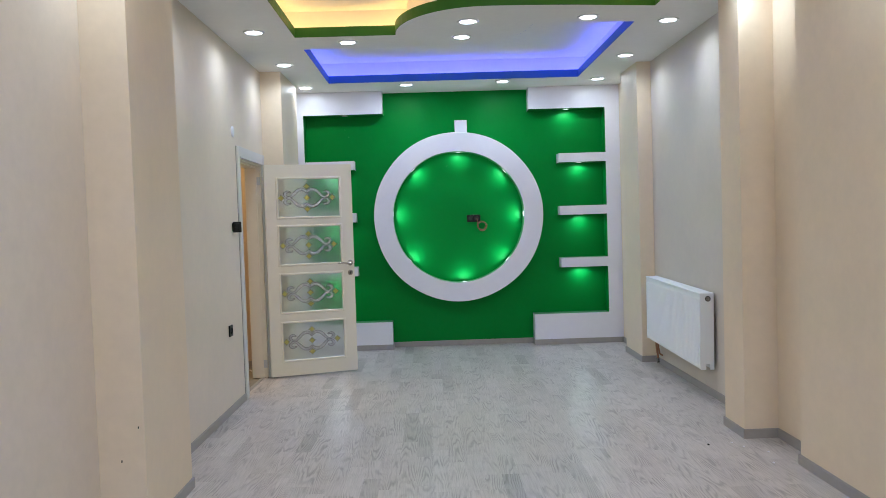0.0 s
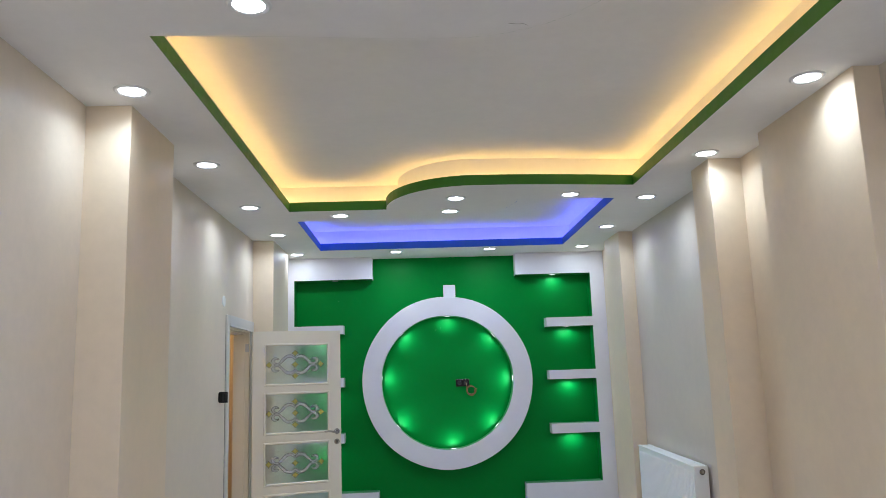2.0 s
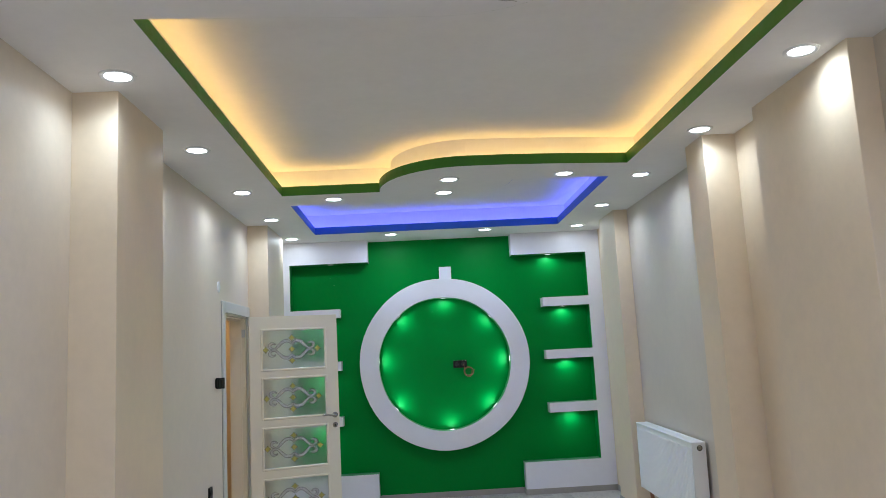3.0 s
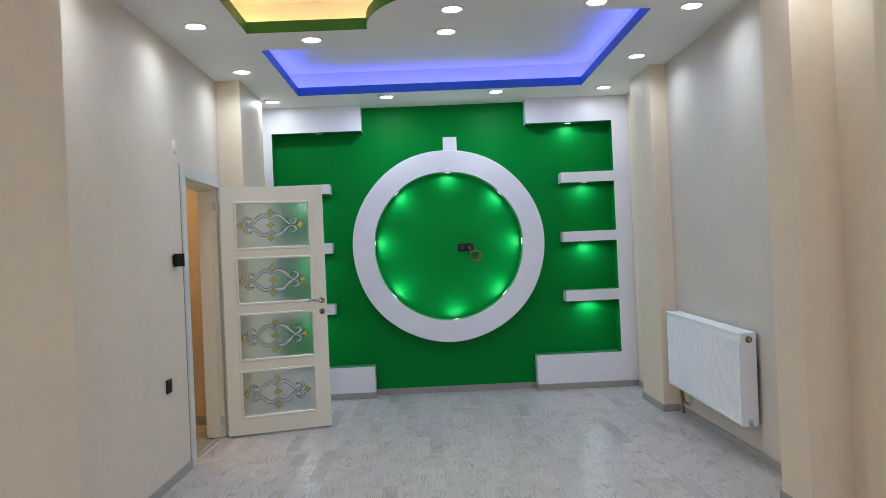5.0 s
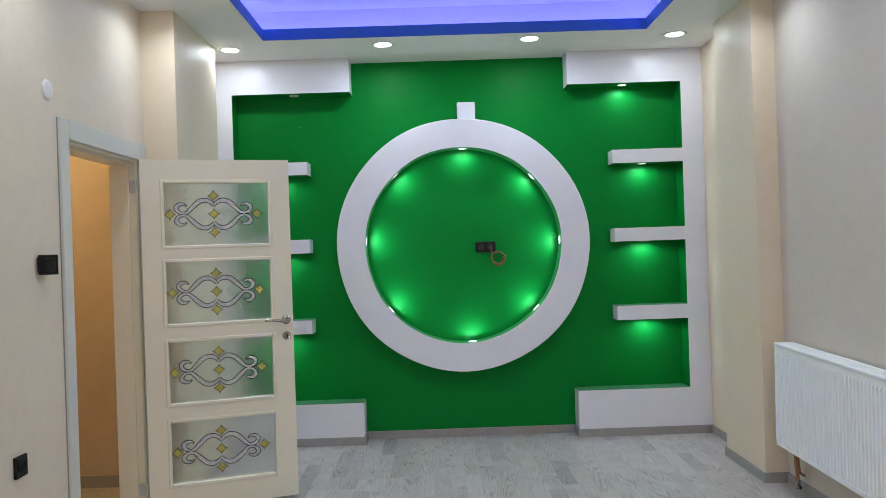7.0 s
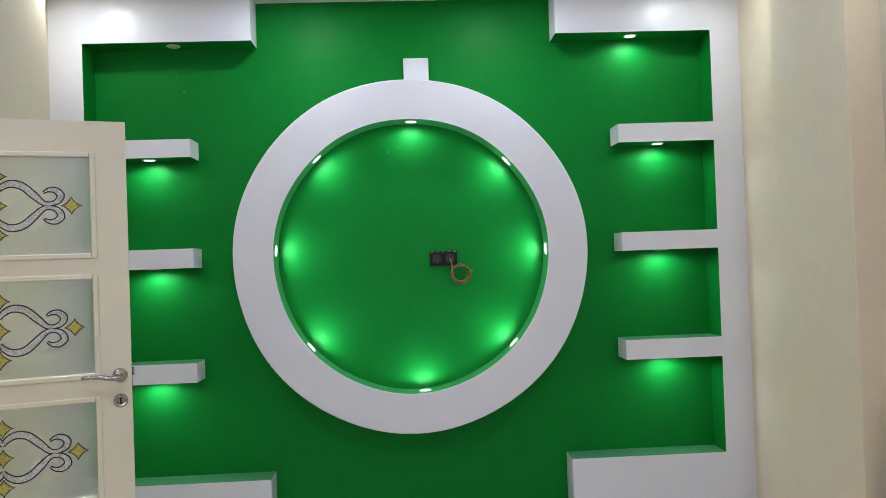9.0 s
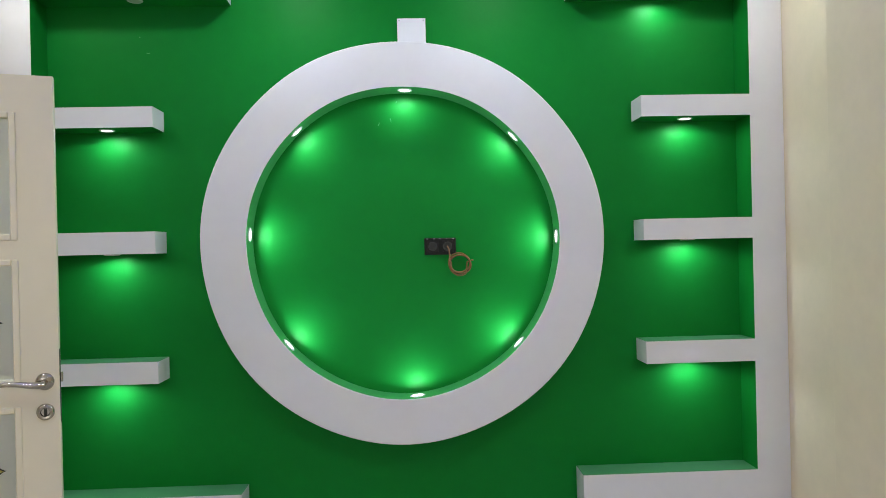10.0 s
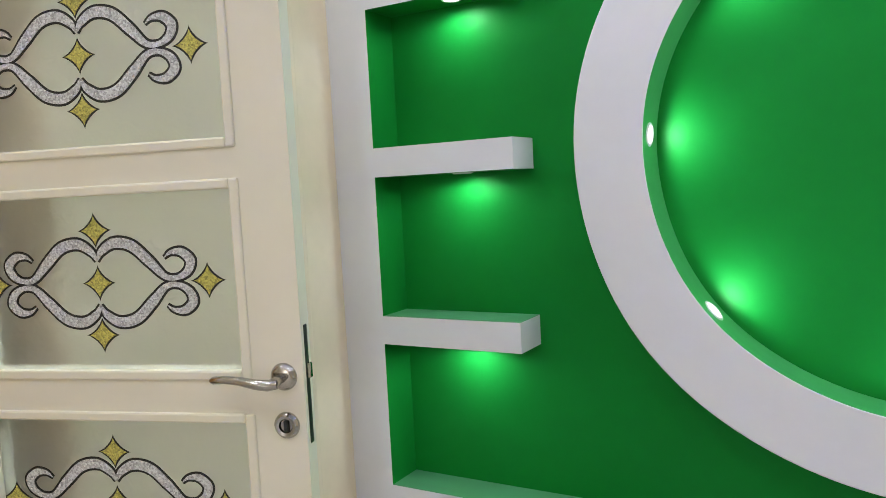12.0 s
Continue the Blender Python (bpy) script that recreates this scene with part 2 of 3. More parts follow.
def mesh(name, bm, material, smooth=False):
    bmesh.ops.recalc_face_normals(bm, faces=bm.faces)
    me = bpy.data.meshes.new(name)
    bm.to_mesh(me)
    bm.free()
    me.materials.append(material)
    if smooth:
        for p in me.polygons:
            p.use_smooth = True
        me.set_sharp_from_angle(angle=radians(40))
    return me


def part(name, bm, material, parent, label="", smooth=False):
    ob = new(name, mesh(name, bm, material, smooth))
    ob.parent = parent
    return tagged(ob, label)


def thing(name, label, category, bm=None, material=None, group="", kind="", at=None, smooth=False):
    ob = new(name, mesh(name, bm, material, smooth) if bm else None)
    if at is not None:
        ob.matrix_basis = at
    return tagged(ob, label, category, group, kind)


def new_bm():
    return bmesh.new()


# ---- structure ----
DY0, DY1, DZ = 6.655, 7.555, 2.075
bm = new_bm()
box(bm, XL - 0.148, XL, YN - 0.2, DY0, 0, ZU)
box(bm, XL - 0.148, XL, DY1, BACK + 0.2, 0, ZU)
box(bm, XL - 0.148, XL, DY0, DY1, DZ, ZU)
thing("wall_west", "pearl beige painted wall with a doorway", "wall", bm, M_WALL, kind="structure")
thing("wall_east", "pearl beige painted wall behind the radiator", "wall", box(new_bm(), XR, XR + 0.2, YN - 0.2, BACK + 0.2, 0, ZU), M_PEARL, kind="structure")
# Unseen window, added so that light from the south brightens the columns.
WX0, WX1, WZ0, WZ1 = -0.5, 1.3, 0.9, 2.3
# Unseen end wall, set back and kept white to bounce light north.
bm = new_bm()
box(bm, XL, WX0, YN - 0.2, YN, 0, ZU)
box(bm, WX1, XR, YN - 0.2, YN, 0, ZU)
box(bm, WX0, WX1, YN - 0.2, YN, 0, WZ0)
box(bm, WX0, WX1, YN - 0.2, YN, WZ1, ZU)
thing("wall_south", "unseen white end wall closing the room, with the added window", "wall", bm, M_CEIL, kind="structure")
window = thing("window_1", "white framed two-pane window added in the unseen end wall", "window", kind="structure")
for x0, x1, z0, z1 in ((WX0, WX0 + 0.06, WZ0, WZ1), (WX1 - 0.06, WX1, WZ0, WZ1), (0.37, 0.43, WZ0 + 0.06, WZ1 - 0.06), (WX0 + 0.06, WX1 - 0.06, WZ0, WZ0 + 0.06), (WX0 + 0.06, WX1 - 0.06, WZ1 - 0.06, WZ1)):
    part("window_frame", box(new_bm(), x0, x1, YN - 0.14, YN - 0.08, z0, z1, 0.004), M_TRIM, window)
for x0, x1 in ((WX0 + 0.06, 0.37), (0.43, WX1 - 0.06)):
    part("pane", box(new_bm(), x0, x1, YN - 0.113, YN - 0.107, WZ0 + 0.06, WZ1 - 0.06), M_PANE, window, "clear glass").visible_shadow = False
# Fill lamp in the added window opening.
d = bpy.data.lights.new("rear_fill_light", "AREA")
d.shape, d.size, d.size_y, d.energy, d.color = "RECTANGLE", WX1 - WX0 - 0.12, WZ1 - WZ0 - 0.12, REAR_FILL_W, (1.0, 0.97, 0.93)
new("rear_fill_light", d).matrix_basis = pose((WX0 + WX1) / 2, YN - 0.07, (WZ0 + WZ1) / 2, 90, 0, 0)
thing("wall_north", "saturated green painted feature wall", "wall", box(new_bm(), XL, XR, BACK, BACK + 0.2, 0, ZU), M_GREEN, kind="structure")

COLUMNS = (("column_1", XL, -1.283, 3.815, 4.475), ("column_2", XL, -1.305, 7.65, 8.50), ("column_3", 2.085, XR, 5.02, 5.34), ("column_4", 2.183, XR, 3.48, 4.485), ("column_5", 2.17, XR, 7.655, 8.26))
for name, x0, x1, y0, y1 in COLUMNS:
    thing(name, "cream painted column standing out from the wall", "column", box(new_bm(), x0 - (0.012 if x0 == XL else 0), x1 + (0.012 if x1 == XR else 0), y0, y1, -0.002, ZC + 0.01, 0.004), M_COLUMN, kind="structure")

thing("wall_west_end", "cream painted wall face beside the green wall", "wall", box(new_bm(), XL, XE, 8.50, BACK, 0, ZC + 0.01), M_COLUMN, kind="structure")

thing("wall_east_end", "cream painted wall face beside the green wall", "wall", box(new_bm(), XR - 0.004, XR + 0.002, 8.26, BACK, 0, ZC + 0.01), M_COLUMN, kind="structure")
thing("wall_east_nook", "cream painted wall face between two columns", "wall", box(new_bm(), XR - 0.004, XR + 0.002, 4.485, 5.02, 0, ZC + 0.01), M_COLUMN, kind="structure")

# skirting boards round walls and columns
RUNS = (
    ((XL, YN), (XL, 3.815)), ((XL, 3.815), (-1.283, 3.815)), ((-1.283, 3.815), (-1.283, 4.475)), ((-1.283, 4.475), (XL, 4.475)), ((XL, 4.475), (XL, 6.603)),
    ((XL, 7.63), (XL, 7.65)), ((XL, 7.65), (-1.305, 7.65)), ((-1.305, 7.65), (-1.305, 8.50)), ((-1.305, 8.50), (XE, 8.50)), ((XE, 8.50), (XE, FRONT)),
    ((XE, FRONT), (-0.365, FRONT)), ((-0.365, FRONT), (-0.365, BACK)), ((-0.365, BACK), (1.28, BACK)), ((1.28, BACK), (1.28, FRONT)), ((1.28, FRONT), (XR, FRONT)),
    ((XR - 0.004, FRONT), (XR - 0.004, 8.26)), ((XR, 8.26), (2.17, 8.26)), ((2.17, 8.26), (2.17, 7.655)), ((2.17, 7.655), (XR, 7.655)), ((XR, 7.655), (XR, 5.34)),
    ((XR, 5.34), (2.085, 5.34)), ((2.085, 5.34), (2.085, 5.02)), ((2.085, 5.02), (XR, 5.02)), ((XR - 0.004, 5.02), (XR - 0.004, 4.485)), ((XR, 4.485), (2.183, 4.485)),
    ((2.183, 4.485), (2.183, 3.48)), ((2.183, 3.48), (XR, 3.48)), ((XR, 3.48), (XR, YN)), ((XR, YN), (XL, YN)),
)
for (ax, ay), (bx, by) in RUNS:
    length = math.hypot(bx - ax, by - ay)
    bm = box(new_bm(), -0.009, length + 0.009, -0.010, -0.0015, 0.0, SKIRT)
    top = [e for e in bm.edges if all(v.co.z > 0.05 and v.co.y < -0.005 for v in e.verts)]
    bmesh.ops.bevel(bm, geom=top, offset=0.004, segments=2, affect="EDGES")
    m = pose(ax, ay, 0, 0, 0, math.degrees(math.atan2(by - ay, bx - ax)))
    thing("baseboard", "grey wood skirting board along the floor", "baseboard", bm, M_SKIRT, kind="structure", at=m)


# ---- ceiling: lowered sheet with three light trays, and the slab above ----
def yellow_outline():
    far = [(-0.93, 6.346), (-0.125, 6.346)]
    far += [(0.55 - 0.675 * math.cos(a), 6.346 - 0.756 * math.sin(a)) for a in (math.pi / 2 * k / 14 for k in range(1, 15))]
    far += [(0.85, 5.597), (1.2, 5.625), (1.77, 5.695)]
    near = [(2 * MID[0] - x, 2 * MID[1] - y) for x, y in far]
    near[-1] = (-0.93, 3.046)
    return far + near


def blue_outline():
    near = [(-0.927, 6.765), (0.30, 6.765)]
    near += [(0.30 + 0.645 * math.sin(a), 6.115 + 0.65 * math.cos(a)) for a in (math.pi / 2 * k / 12 for k in range(1, 12))]
    near += [(0.945, 6.09), (1.737, 6.122)]
    return [(-0.927, 8.348)] + near + [(1.737, 8.348)]


def clockwise(pts):
    area = sum(a[0] * b[1] - b[0] * a[1] for a, b in zip(pts, pts[1:] + pts[:1]))
    return pts if area < 0 else pts[::-1]


def grown(pts, d):
    """A clockwise outline moved outwards by d."""
    out, n = [], len(pts)
    for i, (x, y) in enumerate(pts):
        (px, py), (qx, qy) = pts[i - 1], pts[(i + 1) % n]
        a, b = Vector((x - px, y - py)).normalized(), Vector((qx - x, qy - y)).normalized()
        na, nb = Vector((-a.y, a.x)), Vector((-b.y, b.x))
        mid = (na + nb).normalized()
        out.append((x + mid.x * d / max(0.5, mid.dot(na)), y + mid.y * d / max(0.5, mid.dot(na))))
    return out


BLUE = clockwise(blue_outline())
BLUE_NEAR = clockwise([(2 * MID[0] - x, 2 * MID[1] - y + 0.02) for x, y in blue_outline()])
YELLOW = clockwise(yellow_outline())
TRAYS = ((YELLOW, M_GTRIM, "green"), (BLUE, M_BTRIM, "blue"), (BLUE_NEAR, M_BTRIM, "blue"))


def sheet(bm, outlines, z):
    edges = []
    for pts in outlines:
        vs = [bm.verts.new((x, y, z)) for x, y in pts]
        edges += [bm.edges.new((vs[i], vs[(i + 1) % len(vs)])) for i in range(len(vs))]
    return bmesh.ops.triangle_fill(bm, use_beauty=True, use_dissolve=False, edges=edges)


def band(bm, pts, z0, z1):
    a = [bm.verts.new((x, y, z0)) for x, y in pts]
    b = [bm.verts.new((x, y, z1)) for x, y in pts]
    for i in range(len(pts)):
        j = (i + 1) % len(pts)
        bm.faces.new((a[i], a[j], b[j], b[i]))


ROOM = [(XL - 0.05, YN - 0.05), (XR + 0.05, YN - 0.05), (XR + 0.05, BACK + 0.05), (XL - 0.05, BACK + 0.05)]
bm = new_bm()
sheet(bm, [ROOM] + [t[0] for t in TRAYS], ZC)
sheet(bm, [ROOM] + [t[0] for t in TRAYS], ZC + 0.03)
thing("ceiling_1", "white lowered plasterboard ceiling with open light trays", "ceiling", bm, M_CEIL, kind="structure")
bm = new_bm()
sheet(bm, [grown(t[0], 0.1) for t in TRAYS] + [ROOM], ZC + 0.045)
for pts, _, _ in TRAYS:
    band(bm, grown(pts, 0.1), ZC + 0.03, ZU)
box(bm, XL - 0.2, XR + 0.2, YN - 0.2, BACK + 0.2, ZU, ZU + 0.1)
thing("ceiling_2", "white upper ceiling above the light trays", "ceiling", bm, M_CEIL, kind="structure")
for pts, material, colour in TRAYS:
    bm = new_bm()
    outer, inner = grown(pts, 0.010), grown(pts, -0.0012)
    rows = [[bm.verts.new((x, y, z)) for x, y in ring] for ring, z in ((inner, ZC + 0.0004), (inner, ZC + 0.078), (outer, ZC + 0.078), (outer, ZC + 0.0004))]
    n = len(pts)
    for u, v in zip(rows, rows[1:] + rows[:1]):
        for k in range(n):
            bm.faces.new((u[k], u[(k + 1) % n], v[(k + 1) % n], v[k]))
    thing("trim_tray", colour + " painted edge band of a ceiling light tray", "ceiling trim", bm, material, kind="structure")


def led_bars(pts, watts, colour):
    """Hidden strips behind the edge band, shining up."""
    line = grown(pts, 0.05)
    total = sum(math.dist(a, b) for a, b in zip(line, line[1:] + line[:1]))
    n, i, bars = len(line), 0, []
    while i < n:
        a, j, b = line[i], i + 1, line[(i + 1) % n]
        while j < n and math.dist(a, line[j % n]) < 0.35 and j - i < 5:
            j += 1
            b = line[j % n]
        bars.append((a, b))
        i = j
    for a, b in bars:
        length = math.dist(a, b)
        d = bpy.data.lights.new("led_strip", "AREA")
        d.shape, d.size, d.size_y, d.color = "RECTANGLE", length, 0.02, colour
        d.energy = watts * length
        ob = new("led_strip", d)
        mid = Vector(((a[0] + b[0]) / 2, (a[1] + b[1]) / 2, ZC + 0.060))
        ob.matrix_basis = Matrix.Translation(mid) @ pose(0, 0, 0, 0, 0, math.degrees(math.atan2(b[1] - a[1], b[0] - a[0]))) @ pose(0, 0, 0, 180, 0, 0)
        tagged(ob, "hidden coloured light strip in a ceiling tray", "light strip", "tray light strips")


led_bars(YELLOW, YELLOW_W, (1.0, 0.58, 0.17))
led_bars(BLUE, BLUE_W, (0.11, 0.13, 1.0))
led_bars(BLUE_NEAR, BLUE_W, (0.11, 0.13, 1.0))


# ---- ceiling downlights ----
def downlight(lamp_data):
    base = thing("downlight", "round white recessed ceiling downlight, switched on", "downlight", group="ceiling downlights")
    part("trim_ring", lathe(new_bm(), [(0.058, -0.001), (0.061, -0.006), (0.074, -0.009), (0.083, -0.004), (0.084, 0.0)], 40), M_TRIM, base, "white plastic rim", True)
    bm = new_bm()
    bmesh.ops.create_circle(bm, cap_ends=True, segments=40, radius=0.060, matrix=Matrix.Translation((0, 0, -0.0035)))
    part("lens", bm, M_LENS, base, "glowing white diffuser")
    lamp = new("lamp", lamp_data)
    lamp.parent = base
    lamp.location = (0, 0, -0.012)
    return base


# Rows at y -2.0 and -1.3: unseen extra lamps that brighten south-facing faces.
SPOTS = [(-1.21, y) for y in (-2.0, -1.3, -0.06, 1.17, 2.40, 3.62, 4.895, 6.145, 7.36, 8.55)] + [(x, y) for x, y in zip((2.03, 2.03, 2.03, 2.03, 2.03, 2.035, 2.02, 1.992, 1.978, 1.98), (-2.0, -1.3, -0.08, 1.15, 2.38, 3.61, 4.885, 6.1, 7.335, 8.49))]
SPOTS += [(-0.11, 8.53), (0.94, 8.49), (-0.528, 6.54), (0.41, 6.465), (0.435, 5.99), (1.34, 5.95), (-0.483, 2.8), (0.425, 2.7), (0.42, 2.24), (1.36, 2.15), (-0.1, 0.18), (0.94, 0.18), (-0.1, -1.3), (0.94, -1.3)]
for row, lamp_data in (([p for p in SPOTS if p[1] < 8.4], CEIL_SPOT), ([p for p in SPOTS if p[1] > 8.4 and -1 < p[0] < 1.5], FRONT_SPOT), ([p for p in SPOTS if p[1] > 8.4 and not -1 < p[0] < 1.5], CORNER_SPOT)):
    first = downlight(lamp_data)
    first.matrix_basis = pose(*row[0], ZC)
    for x, y in row[1:]:
        copy_thing(first, pose(x, y, ZC))


# ---- feature wall: white plaster relief ----
def relief(name, label, category, x0, x1, z0, z1, group="", y0=FRONT):
    """A plaster block: white faces, with green paint on its underside, top or inner sides."""
    t = 0.0008
    ob = thing(name, label, category, box(new_bm(), x0, x1, y0, BACK, z0, z1), M_WHITE, group)
    if z1 - z0 > 1:
        for x in (x0 - t, x1):
            part("side_face", box(new_bm(), x, x + t, y0 + 0.001, BACK, z0, z1), M_GREEN, ob, "green painted side")
    else:
        part("underside", box(new_bm(), x0, x1, y0 + 0.001, BACK, z0 - t, z0), M_GREEN, ob, "green painted underside")
        # The top takes a paler green than the underside.
        part("top_face", box(new_bm(), x0, x1, y0 + 0.001, BACK, z1, z1 + t), M_GREEN_TOP, ob, "paler green top")
    return ob


relief("wall_panel", "white plaster upright border beside the green wall", "wall panel", XE, -1.30, 0.001, ZC - 0.001, "feature wall borders")
relief("wall_panel", "white plaster upright border beside the green wall", "wall panel", 2.141, XR, 0.001, ZC - 0.001, "feature wall borders")
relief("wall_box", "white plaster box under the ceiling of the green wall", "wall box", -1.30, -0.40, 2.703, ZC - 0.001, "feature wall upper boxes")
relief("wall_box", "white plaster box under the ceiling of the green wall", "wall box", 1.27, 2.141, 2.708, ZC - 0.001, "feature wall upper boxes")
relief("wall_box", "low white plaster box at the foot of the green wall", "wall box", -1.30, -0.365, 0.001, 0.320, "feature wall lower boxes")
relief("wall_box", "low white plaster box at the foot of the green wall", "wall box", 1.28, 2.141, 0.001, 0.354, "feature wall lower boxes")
SHELVES = [(-1.30, -0.742, 2.078, 2.176), (-1.30, -0.742, 1.478, 1.583), (-1.30, -0.742, 0.860, 0.965), (1.602, 2.141, 2.092, 2.195), (1.602, 2.141, 1.490, 1.592), (1.602, 2.141, 0.886, 0.995)]
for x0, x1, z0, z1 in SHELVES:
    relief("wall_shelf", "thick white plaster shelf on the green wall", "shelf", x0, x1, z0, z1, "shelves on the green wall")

CX, CZ, RO, RI = 0.435, 1.505, 0.97, 0.752
bm = new_bm()
seg = 128
rings = []
for r, y in ((RI, BACK - 0.001), (RI, FRONT + 0.0012), (RI + 0.0012, FRONT), (RO - 0.004, FRONT), (RO, FRONT + 0.004), (RO, BACK - 0.001)):
    row = []
    for k in range(seg):
        a = 2 * math.pi * k / seg
        w = r + 0.0025 * math.sin(3 * a + 0.6) + 0.002 * math.sin(7 * a)
        row.append(bm.verts.new((CX + w * math.cos(a), y, CZ + w * math.sin(a))))
    rings.append(row)
inner = new_bm()
loops = [[inner.verts.new(v.co) for v in row] for row in rings[:2]]
for k in range(seg):
    j = (k + 1) % seg
    inner.faces.new((loops[0][k], loops[0][j], loops[1][j], loops[1][k]))
    for u, v in zip(rings[1:], rings[2:]):
        bm.faces.new((u[k], u[j], v[j], v[k]))
bmesh.ops.delete(bm, geom=rings[0], context="VERTS")
ring = thing("wall_ring", "large round white plaster ring with a green inner edge", "wall ring", bm, M_WHITE, smooth=True)
part("inner_edge", inner, M_INNER, ring, "green painted inner edge of the ring", True)

plate = thing("wall_plate", "small square white cover plate above the ring", "cover plate", box(new_bm(), 0.424, 0.565, BACK - 0.022, BACK - 0.001, 2.462, 2.624, 0.002), M_WHITE)
for x in (0.434, 0.555):
    part("screw", rod(new_bm(), (x, BACK - 0.026, 2.612), (x, BACK - 0.021, 2.612), 0.004, 10), M_GRILLE, plate, "small metal screw")


# small lamps let into shelves, boxes and ring
def mini(label, lit):
    base = thing("mini_downlight", label, "downlight", group="small lamps of the green wall")
    part("rim", lathe(new_bm(), [(0.027, 0.0), (0.028, -0.004), (0.033, -0.005), (0.037, -0.002), (0.0375, 0.0)], 28), M_TRIM, base, "white rim", True)
    bm = new_bm()
    bmesh.ops.create_circle(bm, cap_ends=True, segments=28, radius=0.028, matrix=Matrix.Translation((0, 0, -0.003)))
    part("lens", bm, M_MINI if lit else M_OFF, base, "glowing lens" if lit else "dark lens")
    if lit:
        lamp = new("lamp", MINI_SPOT)
        lamp.parent = base
        lamp.location = (0, 0.0, -0.014)
    return base


YM = (FRONT + BACK) / 2 - 0.005
MINIS = [pose(-0.985, YM, 2.078), pose(-0.975, YM, 1.478), pose(-0.985, YM, 0.860), pose(1.845, YM, 2.092), pose(1.845, YM, 1.490), pose(1.85, YM, 0.886), pose(1.712, YM, 2.708)]
for deg in (88.5, 43.2, 1, -42.5, -86.2, -139.5, 176, 132.8):
    a = radians(deg)
    w = RI + 0.0025 * math.sin(3 * a + 0.6) + 0.002 * math.sin(7 * a)
    MINIS.append(pose(CX + w * math.cos(a), YM, CZ + w * math.sin(a)) @ pose(0, 0, 0, 0, 90 - deg, 0))
small = mini("small round lamp let into white plaster, switched on", True)
small.matrix_basis = MINIS[0]
for m in MINIS[1:]:
    copy_thing(small, m)
mini("small round lamp let into white plaster, not lit", False).matrix_basis = pose(-0.838, YM, 2.703)

# double socket with a coil of cable
sock = thing("wall_socket", "black double wall socket inside the ring", "socket", at=pose(0.535, BACK, 1.440))
part("frame", box(new_bm(), 0.0, 0.158, -0.011, 0.0, 0.0, 0.084, 0.003), M_BLACK, sock)
for x in (0.042, 0.116):
    ins = part("insert", box(new_bm(), x - 0.028, x + 0.028, -0.014, -0.010, 0.014, 0.070, 0.002), M_SOCKET, sock)
    part("well", lathe(new_bm(), [(0.0225, -0.0138), (0.0215, -0.0172), (0.0190, -0.0172), (0.0172, -0.0146), (0.0, -0.0143)], 28, pose(x, 0, 0.042) @ pose(0, 0, 0, -90, 0, 0)), M_DARK, ins, "", True)
for x in (0.012, 0.047, 0.075, 0.11, 0.142):
    part("paint_fleck", box(new_bm(), x, x + 0.006, -0.0122, -0.0105, 0.0785, 0.0815, 0.0005), M_WHITE, sock, "white paint fleck")
pts = [(0.650, BACK - 0.012, 1.482), (0.655, BACK - 0.035, 1.470), (0.660, BACK - 0.04, 1.440), (0.656, BACK - 0.035, 1.410)]
for k in range(62):
    a = math.pi - 0.15 + k * 2 * math.pi / 26
    r = 0.044 + 0.00026 * k + 0.003 * math.sin(k * 0.55)
    pts.append((0.711 + r * math.cos(a), BACK - 0.012 - 0.00032 * (62 - k) - 0.004 * math.sin(k * 0.3) ** 2, 1.393 + r * 0.95 * math.sin(a)))
pts += [(0.748, BACK - 0.022, 1.402), (0.778, BACK - 0.026, 1.411)]
coil = thing("cable_coil", "coil of thin brown and black cable hanging from the socket", "cable", tube(new_bm(), pts, 0.0036, 8), M_CABLE, smooth=True)
part("dark_strand", tube(new_bm(), [(0.711 + 0.049 * math.cos(a), BACK - 0.008, 1.388 + 0.047 * math.sin(a)) for a in (-0.2 + k * 0.24 for k in range(26))], 0.0028, 8), M_INK, coil, "black cable strand", True)

# ---- doorway, casing and open door ----
frame_door = thing("door_1", "ivory door casing and lining round the doorway", "door frame", kind="structure")
part("casing_leg", box(new_bm(), XL - 0.002, XL + 0.018, 6.606, 6.690, 0.002, 2.146, 0.006), M_CASING, frame_door, "white lacquered casing")
part("casing_leg", box(new_bm(), XL - 0.002, XL + 0.018, 7.545, 7.622, 0.002, 2.150, 0.004), M_CASING, frame_door, "white lacquered casing")
part("casing_head", box(new_bm(), XL - 0.002, XL + 0.0165, 6.6925, 7.5445, 2.052, 2.149, 0.004), M_CASING, frame_door, "white lacquered casing")
# Narrow grey strip in place of the dark gap beside the casing.
part("casing_gap", box(new_bm(), XL - 0.001, XL + 0.005, 6.6030, 6.6057, 0.002, 2.144), M_SCUFF, frame_door, "grey strip for the gap beside the casing")
part("casing_bead", box(new_bm(), XL + 0.0165, XL + 0.021, 6.6925, 7.5445, 2.052, 2.066, 0.002), M_CASING, frame_door)
part("lining", box(new_bm(), XL - 0.151, XL - 0.003, 6.656, 6.691, 0.002, 2.07, 0.003), M_DOOR, frame_door)
part("lining", box(new_bm(), XL - 0.151, XL - 0.003, 7.512, 7.5535, 0.002, 2.07, 0.003), M_DOOR, frame_door)
part("lining_head", box(new_bm(), XL - 0.151, XL - 0.003, 6.6915, 7.5115, 2.036, 2.0735, 0.003), M_DOOR, frame_door)
part("stop", box(new_bm(), XL - 0.150, XL - 0.040, 7.499, 7.5115, 0.003, 2.035, 0.002), M_DOOR, frame_door)
